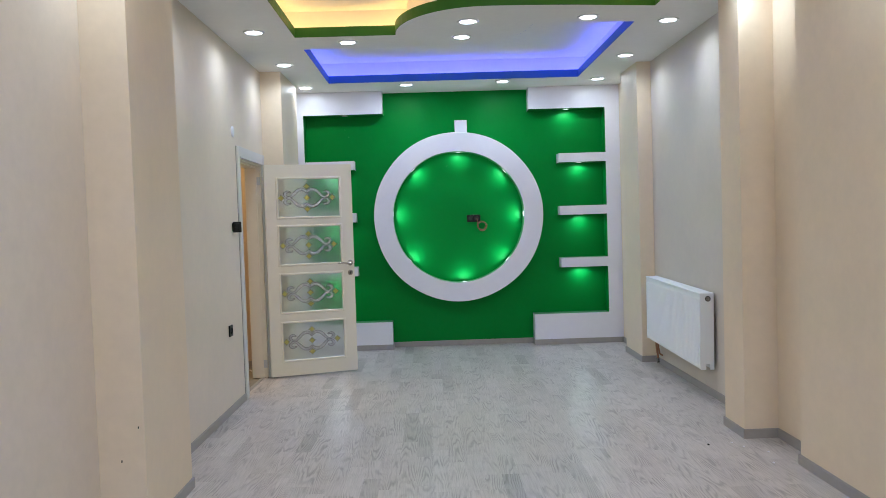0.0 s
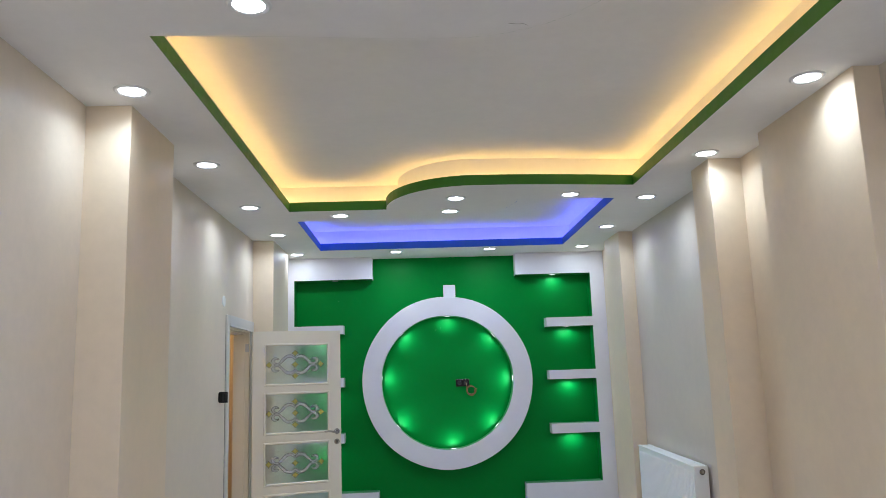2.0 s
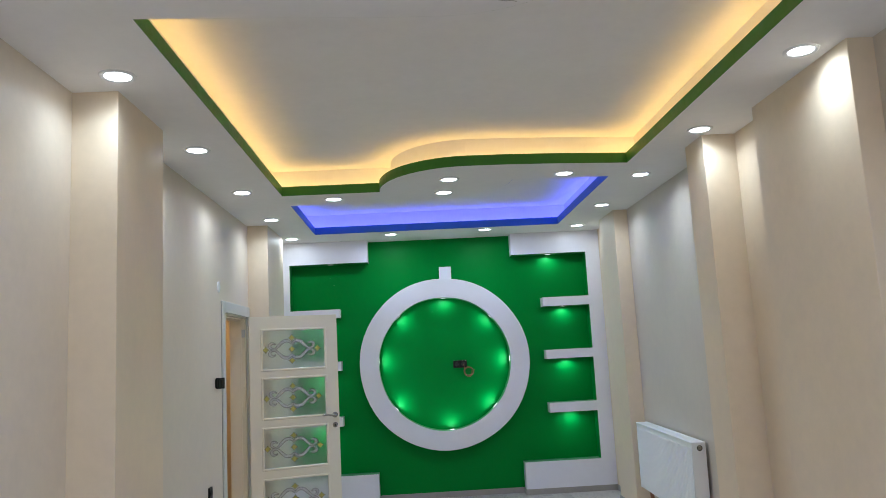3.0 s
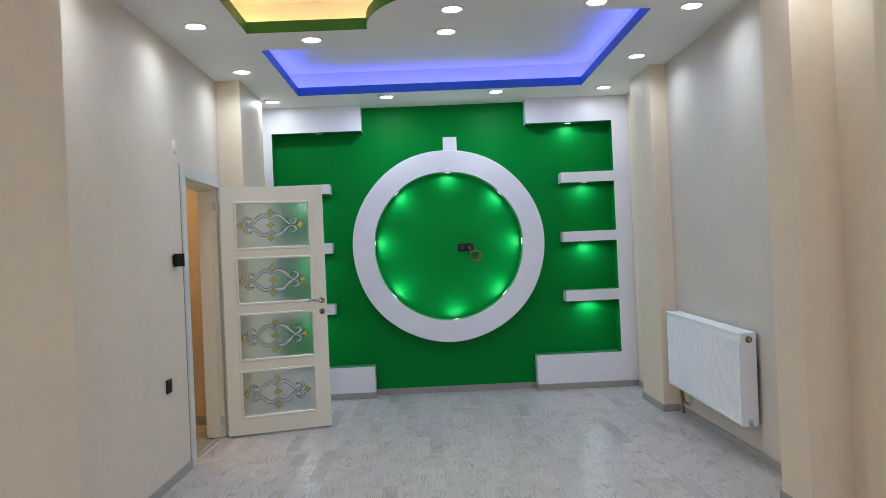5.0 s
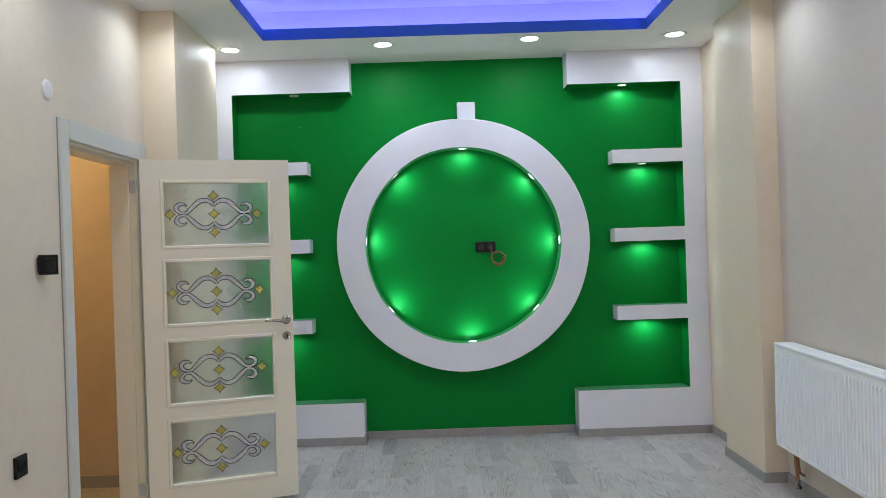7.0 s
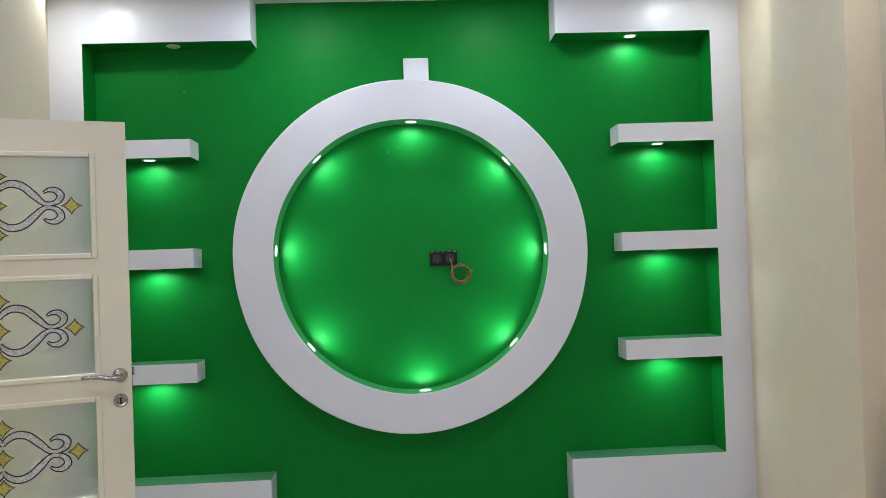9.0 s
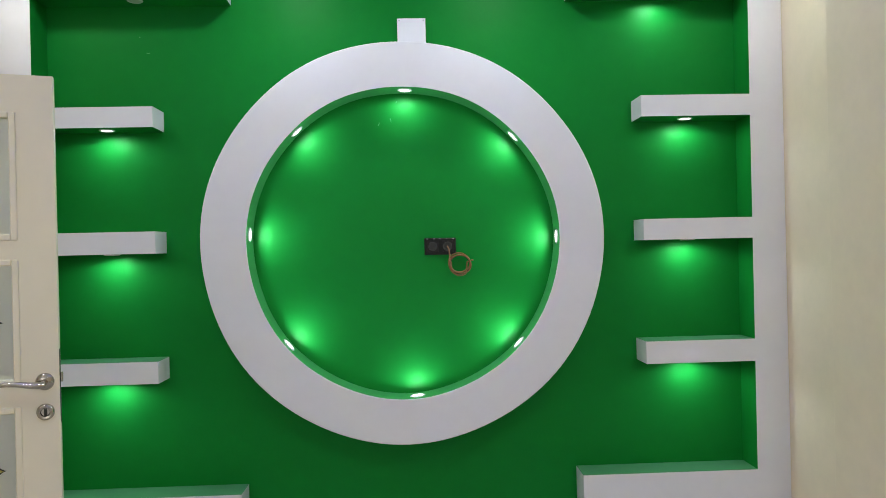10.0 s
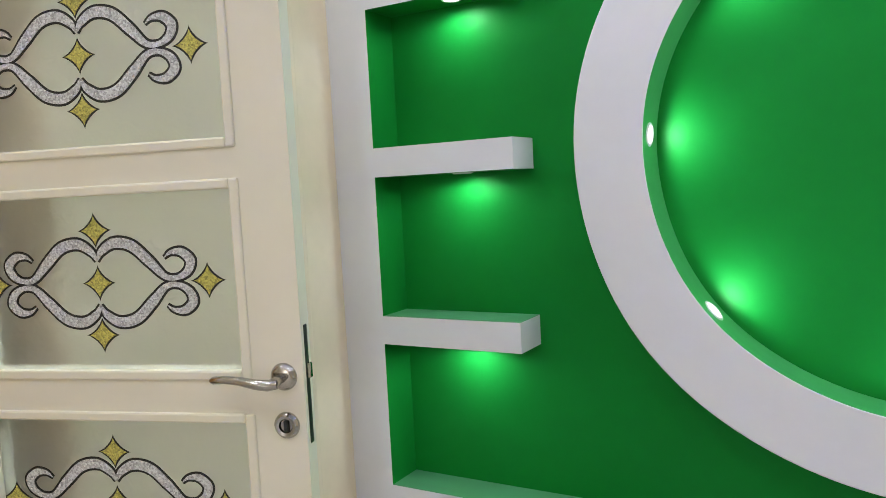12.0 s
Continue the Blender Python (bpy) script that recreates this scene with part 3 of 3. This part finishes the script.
part("stop", box(new_bm(), XL - 0.150, XL - 0.040, 6.6915, 6.704, 0.003, 2.035, 0.002), M_DOOR, frame_door)
part("stop", box(new_bm(), XL - 0.150, XL - 0.040, 6.705, 7.498, 2.024, 2.0355, 0.002), M_DOOR, frame_door)
part("threshold", box(new_bm(), XL - 0.072, XL - 0.040, 6.692, 7.511, -0.004, 0.007, 0.003), M_SKIRT, frame_door, "dark grey threshold strip")
for z in (0.10, 1.86):
    h = part("hinge", box(new_bm(), XL - 0.038, XL - 0.004, 7.508, 7.5125, z, z + 0.075, 0.001), M_GRILLE, frame_door, "brushed metal hinge")
    part("knuckle", rod(new_bm(), (XL + 0.022, 7.474, z), (XL + 0.022, 7.474, z + 0.075), 0.006, 12), M_GRILLE, h)

LW, LH, LT = 0.843, 2.035, 0.04
leaf = thing("door_leaf", "open ivory door with four frosted ornamented glass panes", "door", at=pose(-1.462, 7.455, 0.013, 0, 0, 17.9))
GX0, GX1 = 0.118, 0.724
PANES = ((0.130, 0.509), (0.592, 0.964), (1.055, 1.427), (1.522, 1.894))
bm = new_bm()
box(bm, 0, GX0, 0, LT, 0, LH)
box(bm, GX1, LW, 0, LT, 0, LH)
cuts = [0.0] + [v for a, b in PANES for v in (a, b)] + [LH]
for a, b in zip(cuts[::2], cuts[1::2]):
    box(bm, GX0, GX1, 0, LT, LH - b, LH - a)
bmesh.ops.remove_doubles(bm, verts=bm.verts, dist=0.0001)
part("stile_frame", bm, M_DOOR, leaf)


def catmull(pts, steps=9):
    p = [Vector(q) for q in pts]
    p = [2 * p[0] - p[1]] + p + [2 * p[-1] - p[-2]]
    out = []
    for a, b, c, d in zip(p, p[1:], p[2:], p[3:]):
        for k in range(steps):
            t = k / steps
            out.append(0.5 * (2 * b + (c - a) * t + (2 * a - 5 * b + 4 * c - d) * t * t + (3 * b - a - 3 * c + d) * t ** 3))
    return out + [p[-2]]


SWIRL = [(0.0, 0.044), (0.012, 0.063), (0.040, 0.078), (0.077, 0.071), (0.112, 0.040), (0.143, 0.010), (0.170, 0.0075), (0.191, 0.020), (0.197, 0.040), (0.180, 0.056), (0.158, 0.056), (0.143, 0.046)]
WIDE = [0.004, 0.015, 0.020, 0.021, 0.020, 0.012, 0.010, 0.016, 0.020, 0.016, 0.008, 0.001]


def ribbon(bm, sx, sz, grow, y0, y1):
    line = [Vector((1.07 * v.x, 1.04 * v.y)) for v in catmull(SWIRL)]
    n = len(line)
    for k in range(n - 1):
        quad = []
        for i in (k, k + 1):
            s = i / (n - 1) * (len(WIDE) - 1)
            w = WIDE[int(s)] + (WIDE[min(int(s) + 1, len(WIDE) - 1)] - WIDE[int(s)]) * (s - int(s))
            way = (line[min(i + 1, n - 1)] - line[max(i - 1, 0)]).normalized()
            side = Vector((-way.y, way.x)) * (w / 2 + grow)
            quad.append((line[i] + side, line[i] - side))
        (a, b), (c, d) = quad
        low = [bm.verts.new((sx * v.x, y0, sz * v.y)) for v in (a, b, d, c)]
        up = [bm.verts.new((sx * v.x, y1, sz * v.y)) for v in (a, b, d, c)]
        bm.faces.new(up)
        for i in range(4):
            bm.faces.new((low[i], low[(i + 1) % 4], up[(i + 1) % 4], up[i]))


def star(bm, x, z, rx, rz, y0, y1):
    pts = []
    for k in range(32):
        a = 2 * math.pi * k / 32
        c, s = math.cos(a), math.sin(a)
        pts.append((x + rx * math.copysign(abs(c) ** 2.8, c), z + rz * math.copysign(abs(s) ** 2.8, s)))
    prism(bm, pts, Matrix.Translation((0, y0, 0)), y1 - y0)


def swirls(grow, y0, y1):
    bm = new_bm()
    for sx in (1, -1):
        for sz in (1, -1):
            ribbon(bm, sx, sz, grow, y0, y1)
    return bm


STARS = ((0, 0), (0, 0.108), (0, -0.108), (0.247, 0), (-0.247, 0))
me_ink = mesh("outline", swirls(0.0049, -0.0007, -0.0012), M_INK)
me_silver = mesh("swirl", swirls(0.0, -0.0012, -0.0022), M_SILVER)
bm_a, bm_b = new_bm(), new_bm()
star(bm_a, 0, 0, 0.039, 0.037, -0.0007, -0.0012)
star(bm_b, 0, 0, 0.0315, 0.0295, -0.0012, -0.0022)
me_star_ink, me_star = mesh("star_outline", bm_a, M_INK), mesh("star", bm_b, M_GOLD)
for top, bottom in PANES:
    zc, xc = LH - (top + bottom) / 2, (GX0 + GX1) / 2 - 0.018
    glass = part("glass_pane", box(new_bm(), GX0 - 0.004, GX1 + 0.004, 0.013, 0.018, LH - bottom - 0.004, LH - top + 0.004), M_GLASS, leaf, "frosted textured glass")
    glass.visible_shadow = False
    bm = new_bm()
    z0, z1 = LH - bottom, LH - top
    for y0, y1 in ((-0.006, 0.0125), (0.0185, LT + 0.006)):
        box(bm, GX0 - 0.012, GX0 + 0.008, y0, y1, z0 - 0.012, z1 + 0.012, 0.004)
        box(bm, GX1 - 0.008, GX1 + 0.012, y0, y1, z0 - 0.012, z1 + 0.012, 0.004)
        box(bm, GX0 + 0.008, GX1 - 0.008, y0, y1, z0 - 0.012, z0 + 0.008, 0.004)
        box(bm, GX0 + 0.008, GX1 - 0.008, y0, y1, z1 - 0.008, z1 + 0.012, 0.004)
    part("glazing_bead", bm, M_DOOR, leaf)
    for name, me, label in (("outline", me_ink, "black outline"), ("swirl", me_silver, "silver glitter scroll")):
        ob = new(name, me)
        ob.parent = glass
        ob.location = (xc, 0.0129, zc)
        tagged(ob, label)
    for sx, sz in STARS:
        for name, me, label in (("star_outline", me_star_ink, "black outline"), ("star", me_star, "gold glitter star")):
            ob = new(name, me)
            ob.parent = glass
            ob.location = (xc + sx, 0.0129, zc + sz)
            tagged(ob, label)

HX, HZ, KZ = 0.802, 1.066, 0.970
handle = part("door_handle", lathe(new_bm(), [(0.0, -0.010), (0.017, -0.010), (0.022, -0.008), (0.0265, -0.003), (0.0275, 0.0)], 36, pose(HX, 0, HZ) @ pose(0, 0, 0, -90, 0, 0)), M_CHROME, leaf, "brushed nickel handle rose", True)
part("neck", rod(new_bm(), (HX, -0.006, HZ), (HX, -0.048, HZ), 0.0095, 18), M_CHROME, handle, "", True)
lever = [(HX + 0.006, -0.046, HZ - 0.003), (HX - 0.010, -0.051, HZ - 0.004), (HX - 0.035, -0.052, HZ - 0.002), (HX - 0.070, -0.050, HZ + 0.004), (HX - 0.100, -0.048, HZ + 0.006), (HX - 0.125, -0.046, HZ + 0.004), (HX - 0.131, -0.046, HZ + 0.003)]
part("lever", tube(new_bm(), lever, [0.009, 0.011, 0.010, 0.0085, 0.008, 0.0075, 0.004], 16), M_CHROME, handle, "curved nickel lever", True)
key = part("key_rose", lathe(new_bm(), [(0.0, -0.004), (0.012, -0.004), (0.014, -0.008), (0.020, -0.009), (0.0255, -0.004), (0.0265, 0.0)], 36, pose(HX, 0, KZ) @ pose(0, 0, 0, -90, 0, 0)), M_CHROME, leaf, "round nickel keyhole plate", True)
part("keyhole", box(new_bm(), HX - 0.004, HX + 0.005, -0.010, -0.004, KZ - 0.012, KZ + 0.011, 0.002), M_DARK, key, "dark lock cylinder")
lock = part("lock_plate", box(new_bm(), LW - 0.001, LW + 0.0015, 0.013, 0.027, 0.93, 1.165, 0.0005), M_DARK, leaf, "dark metal lock plate on the edge")
part("latch", box(new_bm(), LW + 0.001, LW + 0.009, 0.014, 0.026, 1.06, 1.09, 0.002), M_CHROME, lock)

# ---- hall behind the doorway ----
HX0, HY0, HY1 = -3.6, 5.2, 8.06
thing("wall_hall_north", "warm lit plain hall wall", "wall", box(new_bm(), HX0, XL - 0.148, HY1, HY1 + 0.12, 0, 2.8), M_HALL, kind="structure")
thing("wall_hall_south", "plain hall wall", "wall", box(new_bm(), HX0, XL - 0.148, HY0 - 0.12, HY0, 0, 2.8), M_HALL, kind="structure")
thing("wall_hall_west", "plain hall wall", "wall", box(new_bm(), HX0 - 0.12, HX0, HY0 - 0.12, HY1 + 0.12, 0, 2.8), M_HALL, kind="structure")
thing("ceiling_hall", "plain hall ceiling", "ceiling", box(new_bm(), HX0 - 0.12, XL - 0.148, HY0 - 0.12, HY1 + 0.12, 2.7, 2.85), M_CEIL, kind="structure")
thing("floor_hall", "bare dusty screed floor of the hall", "floor", box(new_bm(), HX0 - 0.12, XL - 0.06, HY0 - 0.12, HY1 + 0.12, -0.12, -0.006), M_HALLFLOOR, kind="structure")
thing("baseboard", "pale skirting board in the hall", "baseboard", box(new_bm(), HX0, XL - 0.166, HY1 - 0.012, HY1 - 0.001, -0.006, 0.075, 0.003), M_SKIRT, kind="structure")
d = bpy.data.lights.new("hall_lamp", "POINT")
d.energy, d.color, d.shadow_soft_size = HALL_W, (1.0, 0.73, 0.37), 0.12
hall = thing("hall_lamp", "warm ceiling lamp of the hall", "ceiling lamp", at=pose(-2.9, 7.72, 2.7))
part("shade", lathe(new_bm(), [(0.0, -0.09), (0.09, -0.075), (0.14, -0.03), (0.15, 0.0)], 32), M_OFF, hall, "", True)
ob = new("bulb", d)
ob.parent, ob.location = hall, (0, 0, -0.25)
rng = random.Random(5)
bm = new_bm()
for k in range(26):
    x, y, s = rng.uniform(-2.3, -1.75), rng.uniform(7.2, 8.0), rng.uniform(0.003, 0.011)
    bmesh.ops.create_icosphere(bm, subdivisions=1, radius=s, matrix=Matrix.Translation((x, y, -0.006 + s * 0.6)) @ Matrix.Diagonal((1.4, 1, 0.7, 1)))
thing("plaster_crumbs", "scattered pale plaster crumbs on the hall floor", "debris", bm, M_WHITE, kind="stuff")

# ---- switches on the west wall ----
sw = thing("light_switch", "black double light switch hanging loose from the wall", "light switch", at=pose(XL + 0.008, 6.39, 1.42, 0, 0, -32))
part("frame", box(new_bm(), 0.0, 0.011, 0.0, 0.086, 0.0, 0.088, 0.003), M_BLACK, sw)
for y in (0.015, 0.0435):
    part("rocker", box(new_bm(), 0.010, 0.0165, y, y + 0.0275, 0.014, 0.074, 0.003), M_SOCKET, sw)
back = part("back_box", box(new_bm(), -0.007, -0.001, 0.006, 0.07, 0.01, 0.078, 0.002), M_BLACK, sw)
back.matrix_basis = pose(0, 0, 0, 0, 0, 32)
part("wiring_block", box(new_bm(), -0.028, 0.001, 0.022, 0.064, 0.020, 0.068, 0.003), M_SOCKET, sw)
sw = thing("wall_socket", "single black socket low on the beige wall", "socket", at=pose(XL, 6.165, 0.602))
part("frame", box(new_bm(), 0, 0.013, 0.0, 0.086, 0.0, 0.088, 0.003), M_BLACK, sw)
part("well", lathe(new_bm(), [(0.026, 0.012), (0.025, 0.018), (0.021, 0.018), (0.019, 0.012), (0.0, 0.011)], 28, pose(0, 0.043, 0.044) @ pose(0, 0, 0, 0, 90, 0)), M_SOCKET, sw, "", True)
cap = thing("junction_cover", "round white junction box cover on the wall", "cover", lathe(new_bm(), [(0.0, 0.009), (0.033, 0.009), (0.042, 0.007), (0.046, 0.002), (0.046, -0.001)], 36, pose(XL, 6.527, 2.252) @ pose(0, 0, 0, 0, 90, 0)), M_TRIM, smooth=True)

# ---- radiator on the east wall ----
RX0, RX1, RY0, RY1, RZ0, RZ1 = 2.178, 2.285, 6.065, 7.52, 0.264, 0.868
rad = thing("radiator", "white ribbed steel panel radiator on the wall", "radiator", at=Matrix.Translation((0, RY1, 0)) @ pose(0, 0, 0, 1.2, 0, 0) @ Matrix.Translation((0, -RY1, 0)))
bm = new_bm()
count = 44
y0, y1, zt, zb = RY0 + 0.035, RY1 - 0.035, RZ1 - 0.055, RZ0 + 0.035
prof = [(0.0, RY0 + 0.004), (0.0, y0)]
pitch = (y1 - y0) / count
for k in range(count):
    b0 = y0 + k * pitch
    prof += [(0.0, b0 + pitch * 0.06), (0.017, b0 + pitch * 0.22), (0.017, b0 + pitch * 0.50), (0.0, b0 + pitch * 0.66)]
prof += [(0.0, RY1 - 0.004)]
lines = []
for z, f, back_set in ((RZ0 + 0.004, 0.0, 0.006), (zb - 0.012, 0.0, 0.004), (zb + 0.004, 1.0, 0.0), (zt - 0.004, 1.0, 0.0), (zt + 0.006, 0.0, 0.005), (RZ1 - 0.012, 0.0, 0.012)):
    lines.append([bm.verts.new((RX0 + max(dx * f, back_set), y, z)) for dx, y in prof])
for u, v in zip(lines, lines[1:]):
    for k in range(len(prof) - 1):
        bm.faces.new((u[k], u[k + 1], v[k + 1], v[k]))
box(bm, RX0 + 0.0175, RX0 + 0.026, RY0 + 0.004, RY1 - 0.004, RZ0 + 0.004, RZ1 - 0.012)
part("front_panel", bm, M_ENAMEL, rad, "ribbed white enamel face")
part("rear_panel", box(new_bm(), RX1 - 0.018, RX1, RY0 + 0.01, RY1 - 0.01, RZ0 + 0.004, RZ1 - 0.012, 0.003), M_ENAMEL, rad)
for y in (RY0, RY1 - 0.003):
    bm = new_bm()
    box(bm, RX0 + 0.002, RX1 + 0.002, y, y + 0.003, RZ0 + 0.045, RZ1 - 0.004, 0.001)
    box(bm, RX0 + 0.002, RX0 + 0.045, y, y + 0.003, RZ0, RZ0 + 0.0455, 0.001)
    box(bm, RX0 + 0.075, RX1 + 0.002, y, y + 0.003, RZ0, RZ0 + 0.0455, 0.001)
    part("side_cover", bm, M_ENAMEL, rad, "flat white end cover")
bm = new_bm()
box(bm, RX0 - 0.003, RX0 + 0.024, RY0, RY1, RZ1 - 0.014, RZ1, 0.004)
box(bm, RX1 - 0.022, RX1 + 0.003, RY0, RY1, RZ1 - 0.012, RZ1, 0.004)
grille = part("top_grille", bm, M_ENAMEL, rad, "top grille rails")
for k in range(47):
    y = RY0 + 0.01 + k * (RY1 - RY0 - 0.03) / 46
    part("grille_bar", box(new_bm(), RX0 + 0.024, RX1 - 0.022, y, y + 0.026, RZ1 - 0.010, RZ1 - 0.003), M_ENAMEL, grille)
part("plug_seat", rod(new_bm(), (RX0 + 0.062, RY0 + 0.001, RZ1 - 0.045), (RX0 + 0.062, RY0 - 0.003, RZ1 - 0.045), 0.0215, 24), M_DARK, rad, "dark ring round the bleed plug", True)
plug = part("bleed_plug", lathe(new_bm(), [(0.0, 0.012), (0.008, 0.012), (0.009, 0.004), (0.016, 0.004), (0.018, -0.002)], 24, pose(RX0 + 0.062, RY0, RZ1 - 0.045) @ pose(0, 0, 0, 90, 0, 0)), M_CHROME, rad, "metal bleed plug", True)
part("pipe", tube(new_bm(), [(RX0 + 0.055, RY1 - 0.12, RZ0 + 0.01), (RX0 + 0.058, RY1 - 0.115, 0.20), (RX0 + 0.07, RY1 - 0.10, 0.14), (RX0 + 0.078, RY1 - 0.095, 0.10), (RX0 + 0.078, RY1 - 0.095, 0.075)], 0.010, 12), M_COPPER, rad, "dull copper connecting pipe", True)
part("second_pipe", tube(new_bm(), [(RX0 + 0.075, RY1 - 0.10, RZ0 + 0.01), (RX0 + 0.085, RY1 - 0.09, 0.18), (RX0 + 0.10, RY1 - 0.075, 0.12), (XR - 0.002, RY1 - 0.07, 0.10)], 0.008, 12), M_COPPER, rad, "dull copper connecting pipe", True)
valve = part("valve", rod(new_bm(), (RX0 + 0.078, RY1 - 0.095, 0.085), (RX0 + 0.078, RY1 - 0.095, 0.035), 0.015, 16, 0.013), M_CHROME, rad, "small metal valve", True)
part("valve_cap", rod(new_bm(), (RX0 + 0.078, RY1 - 0.11, 0.06), (RX0 + 0.07, RY1 - 0.145, 0.058), 0.010, 14, 0.008), M_DARK, valve, "black valve cap", True)
for y in (RY0 + 0.2, RY1 - 0.2):
    part("bracket", box(new_bm(), RX1 - 0.001, XR + 0.001, y, y + 0.03, 0.35, 0.78, 0.002), M_ENAMEL, rad)

# ---- small marks and litter ----
thing("ceiling_crack", "fine hairline crack in the white ceiling", "crack", tube(new_bm(), [(0.50, 2.985, ZC - 0.0003), (0.535, 2.992, ZC - 0.0003), (0.56, 2.99, ZC - 0.0003), (0.58, 3.005, ZC - 0.0003)], [0.0006, 0.0016, 0.0014, 0.0006], 6), M_SCUFF)
for x, z, w, h, turn in ((-0.81, 2.47, 0.016, 0.005, 10), (-0.85, 2.55, 0.006, 0.004, 60), (0.32, 2.10, 0.004, 0.018, 20), (0.38, 2.12, 0.003, 0.02, -15), (0.41, 2.21, 0.004, 0.01, 30)):
    thing("paint_scuff", "small pale scuff on the green paint", "scuff", box(new_bm(), -w / 2, w / 2, -0.0008, 0.0, -h / 2, h / 2, 0.0003), M_SCUFFG, "scuffs on the green wall", at=pose(x, BACK, z, 0, turn, 0))
for x, z in ((-1.315, 0.52), (-1.40, 0.36)):
    thing("wall_speck", "tiny dark speck on the cream column", "speck", box(new_bm(), x, x + 0.006, 3.8135, 3.816, z, z + 0.011, 0.0005), M_DARK, "specks on the column")
thing("floor_crumb", "tiny dark crumb on the laminate floor", "debris", box(new_bm(), 1.80, 1.812, 4.90, 4.915, 0.0005, 0.009, 0.002), M_DARK)
for x, y in ((1.96, 4.93), (2.0, 4.84), (2.1, 4.72), (2.04, 4.52)):
    thing("plaster_crumb", "tiny white plaster crumb on the laminate floor", "debris", box(new_bm(), x, x + 0.011, y, y + 0.014, 0.0005, 0.006, 0.002), M_WHITE, "crumbs by the column")

# ---- laminate floor, strip by strip ----
floor = thing("floor", "light grey oak laminate strip floor", "floor", box(new_bm(), XL - 0.001, XR + 0.001, YN, BACK, -0.12, -0.006), M_SUB, kind="structure")
LENGTHS = (0.24, 0.33, 0.42, 0.52, 0.63, 0.75)
plank_mesh = {n: mesh("plank", box(new_bm(), 0.0002, STRIP - 0.0002, 0.0002, n - 0.0002, -0.006, 0.0), M_PLANK) for n in LENGTHS}
rng = random.Random(11)
rest, count = new_bm(), 0
lanes = math.ceil((XR - XL) / STRIP)
for lane in range(lanes):
    x = XL + lane * STRIP
    y = YN - rng.uniform(0.0, 0.6)
    while y < BACK:
        n = rng.choice(LENGTHS)
        if x > -1.0 and x + STRIP < 2.0 and 4.3 < y and y + n < FRONT and count < 298:
            ob = new("plank", plank_mesh[n])
            ob.parent, ob.location = floor, (x, y, 0)
            count += 1
        else:
            box(rest, x + 0.0002, min(x + STRIP, XR) - 0.0002, max(y, YN) + 0.0002, min(y + n, BACK) - 0.0002, -0.006, 0.0)
        y += n
for k in range(9):
    box(rest, XL - 0.040, XL - 0.0015, max(6.691, 6.66 + k * STRIP), min(7.511, 6.66 + (k + 1) * STRIP) - 0.0004, -0.006, 0.0)
part("floor_strips", rest, M_PLANKS, floor)["kind"] = "stuff"
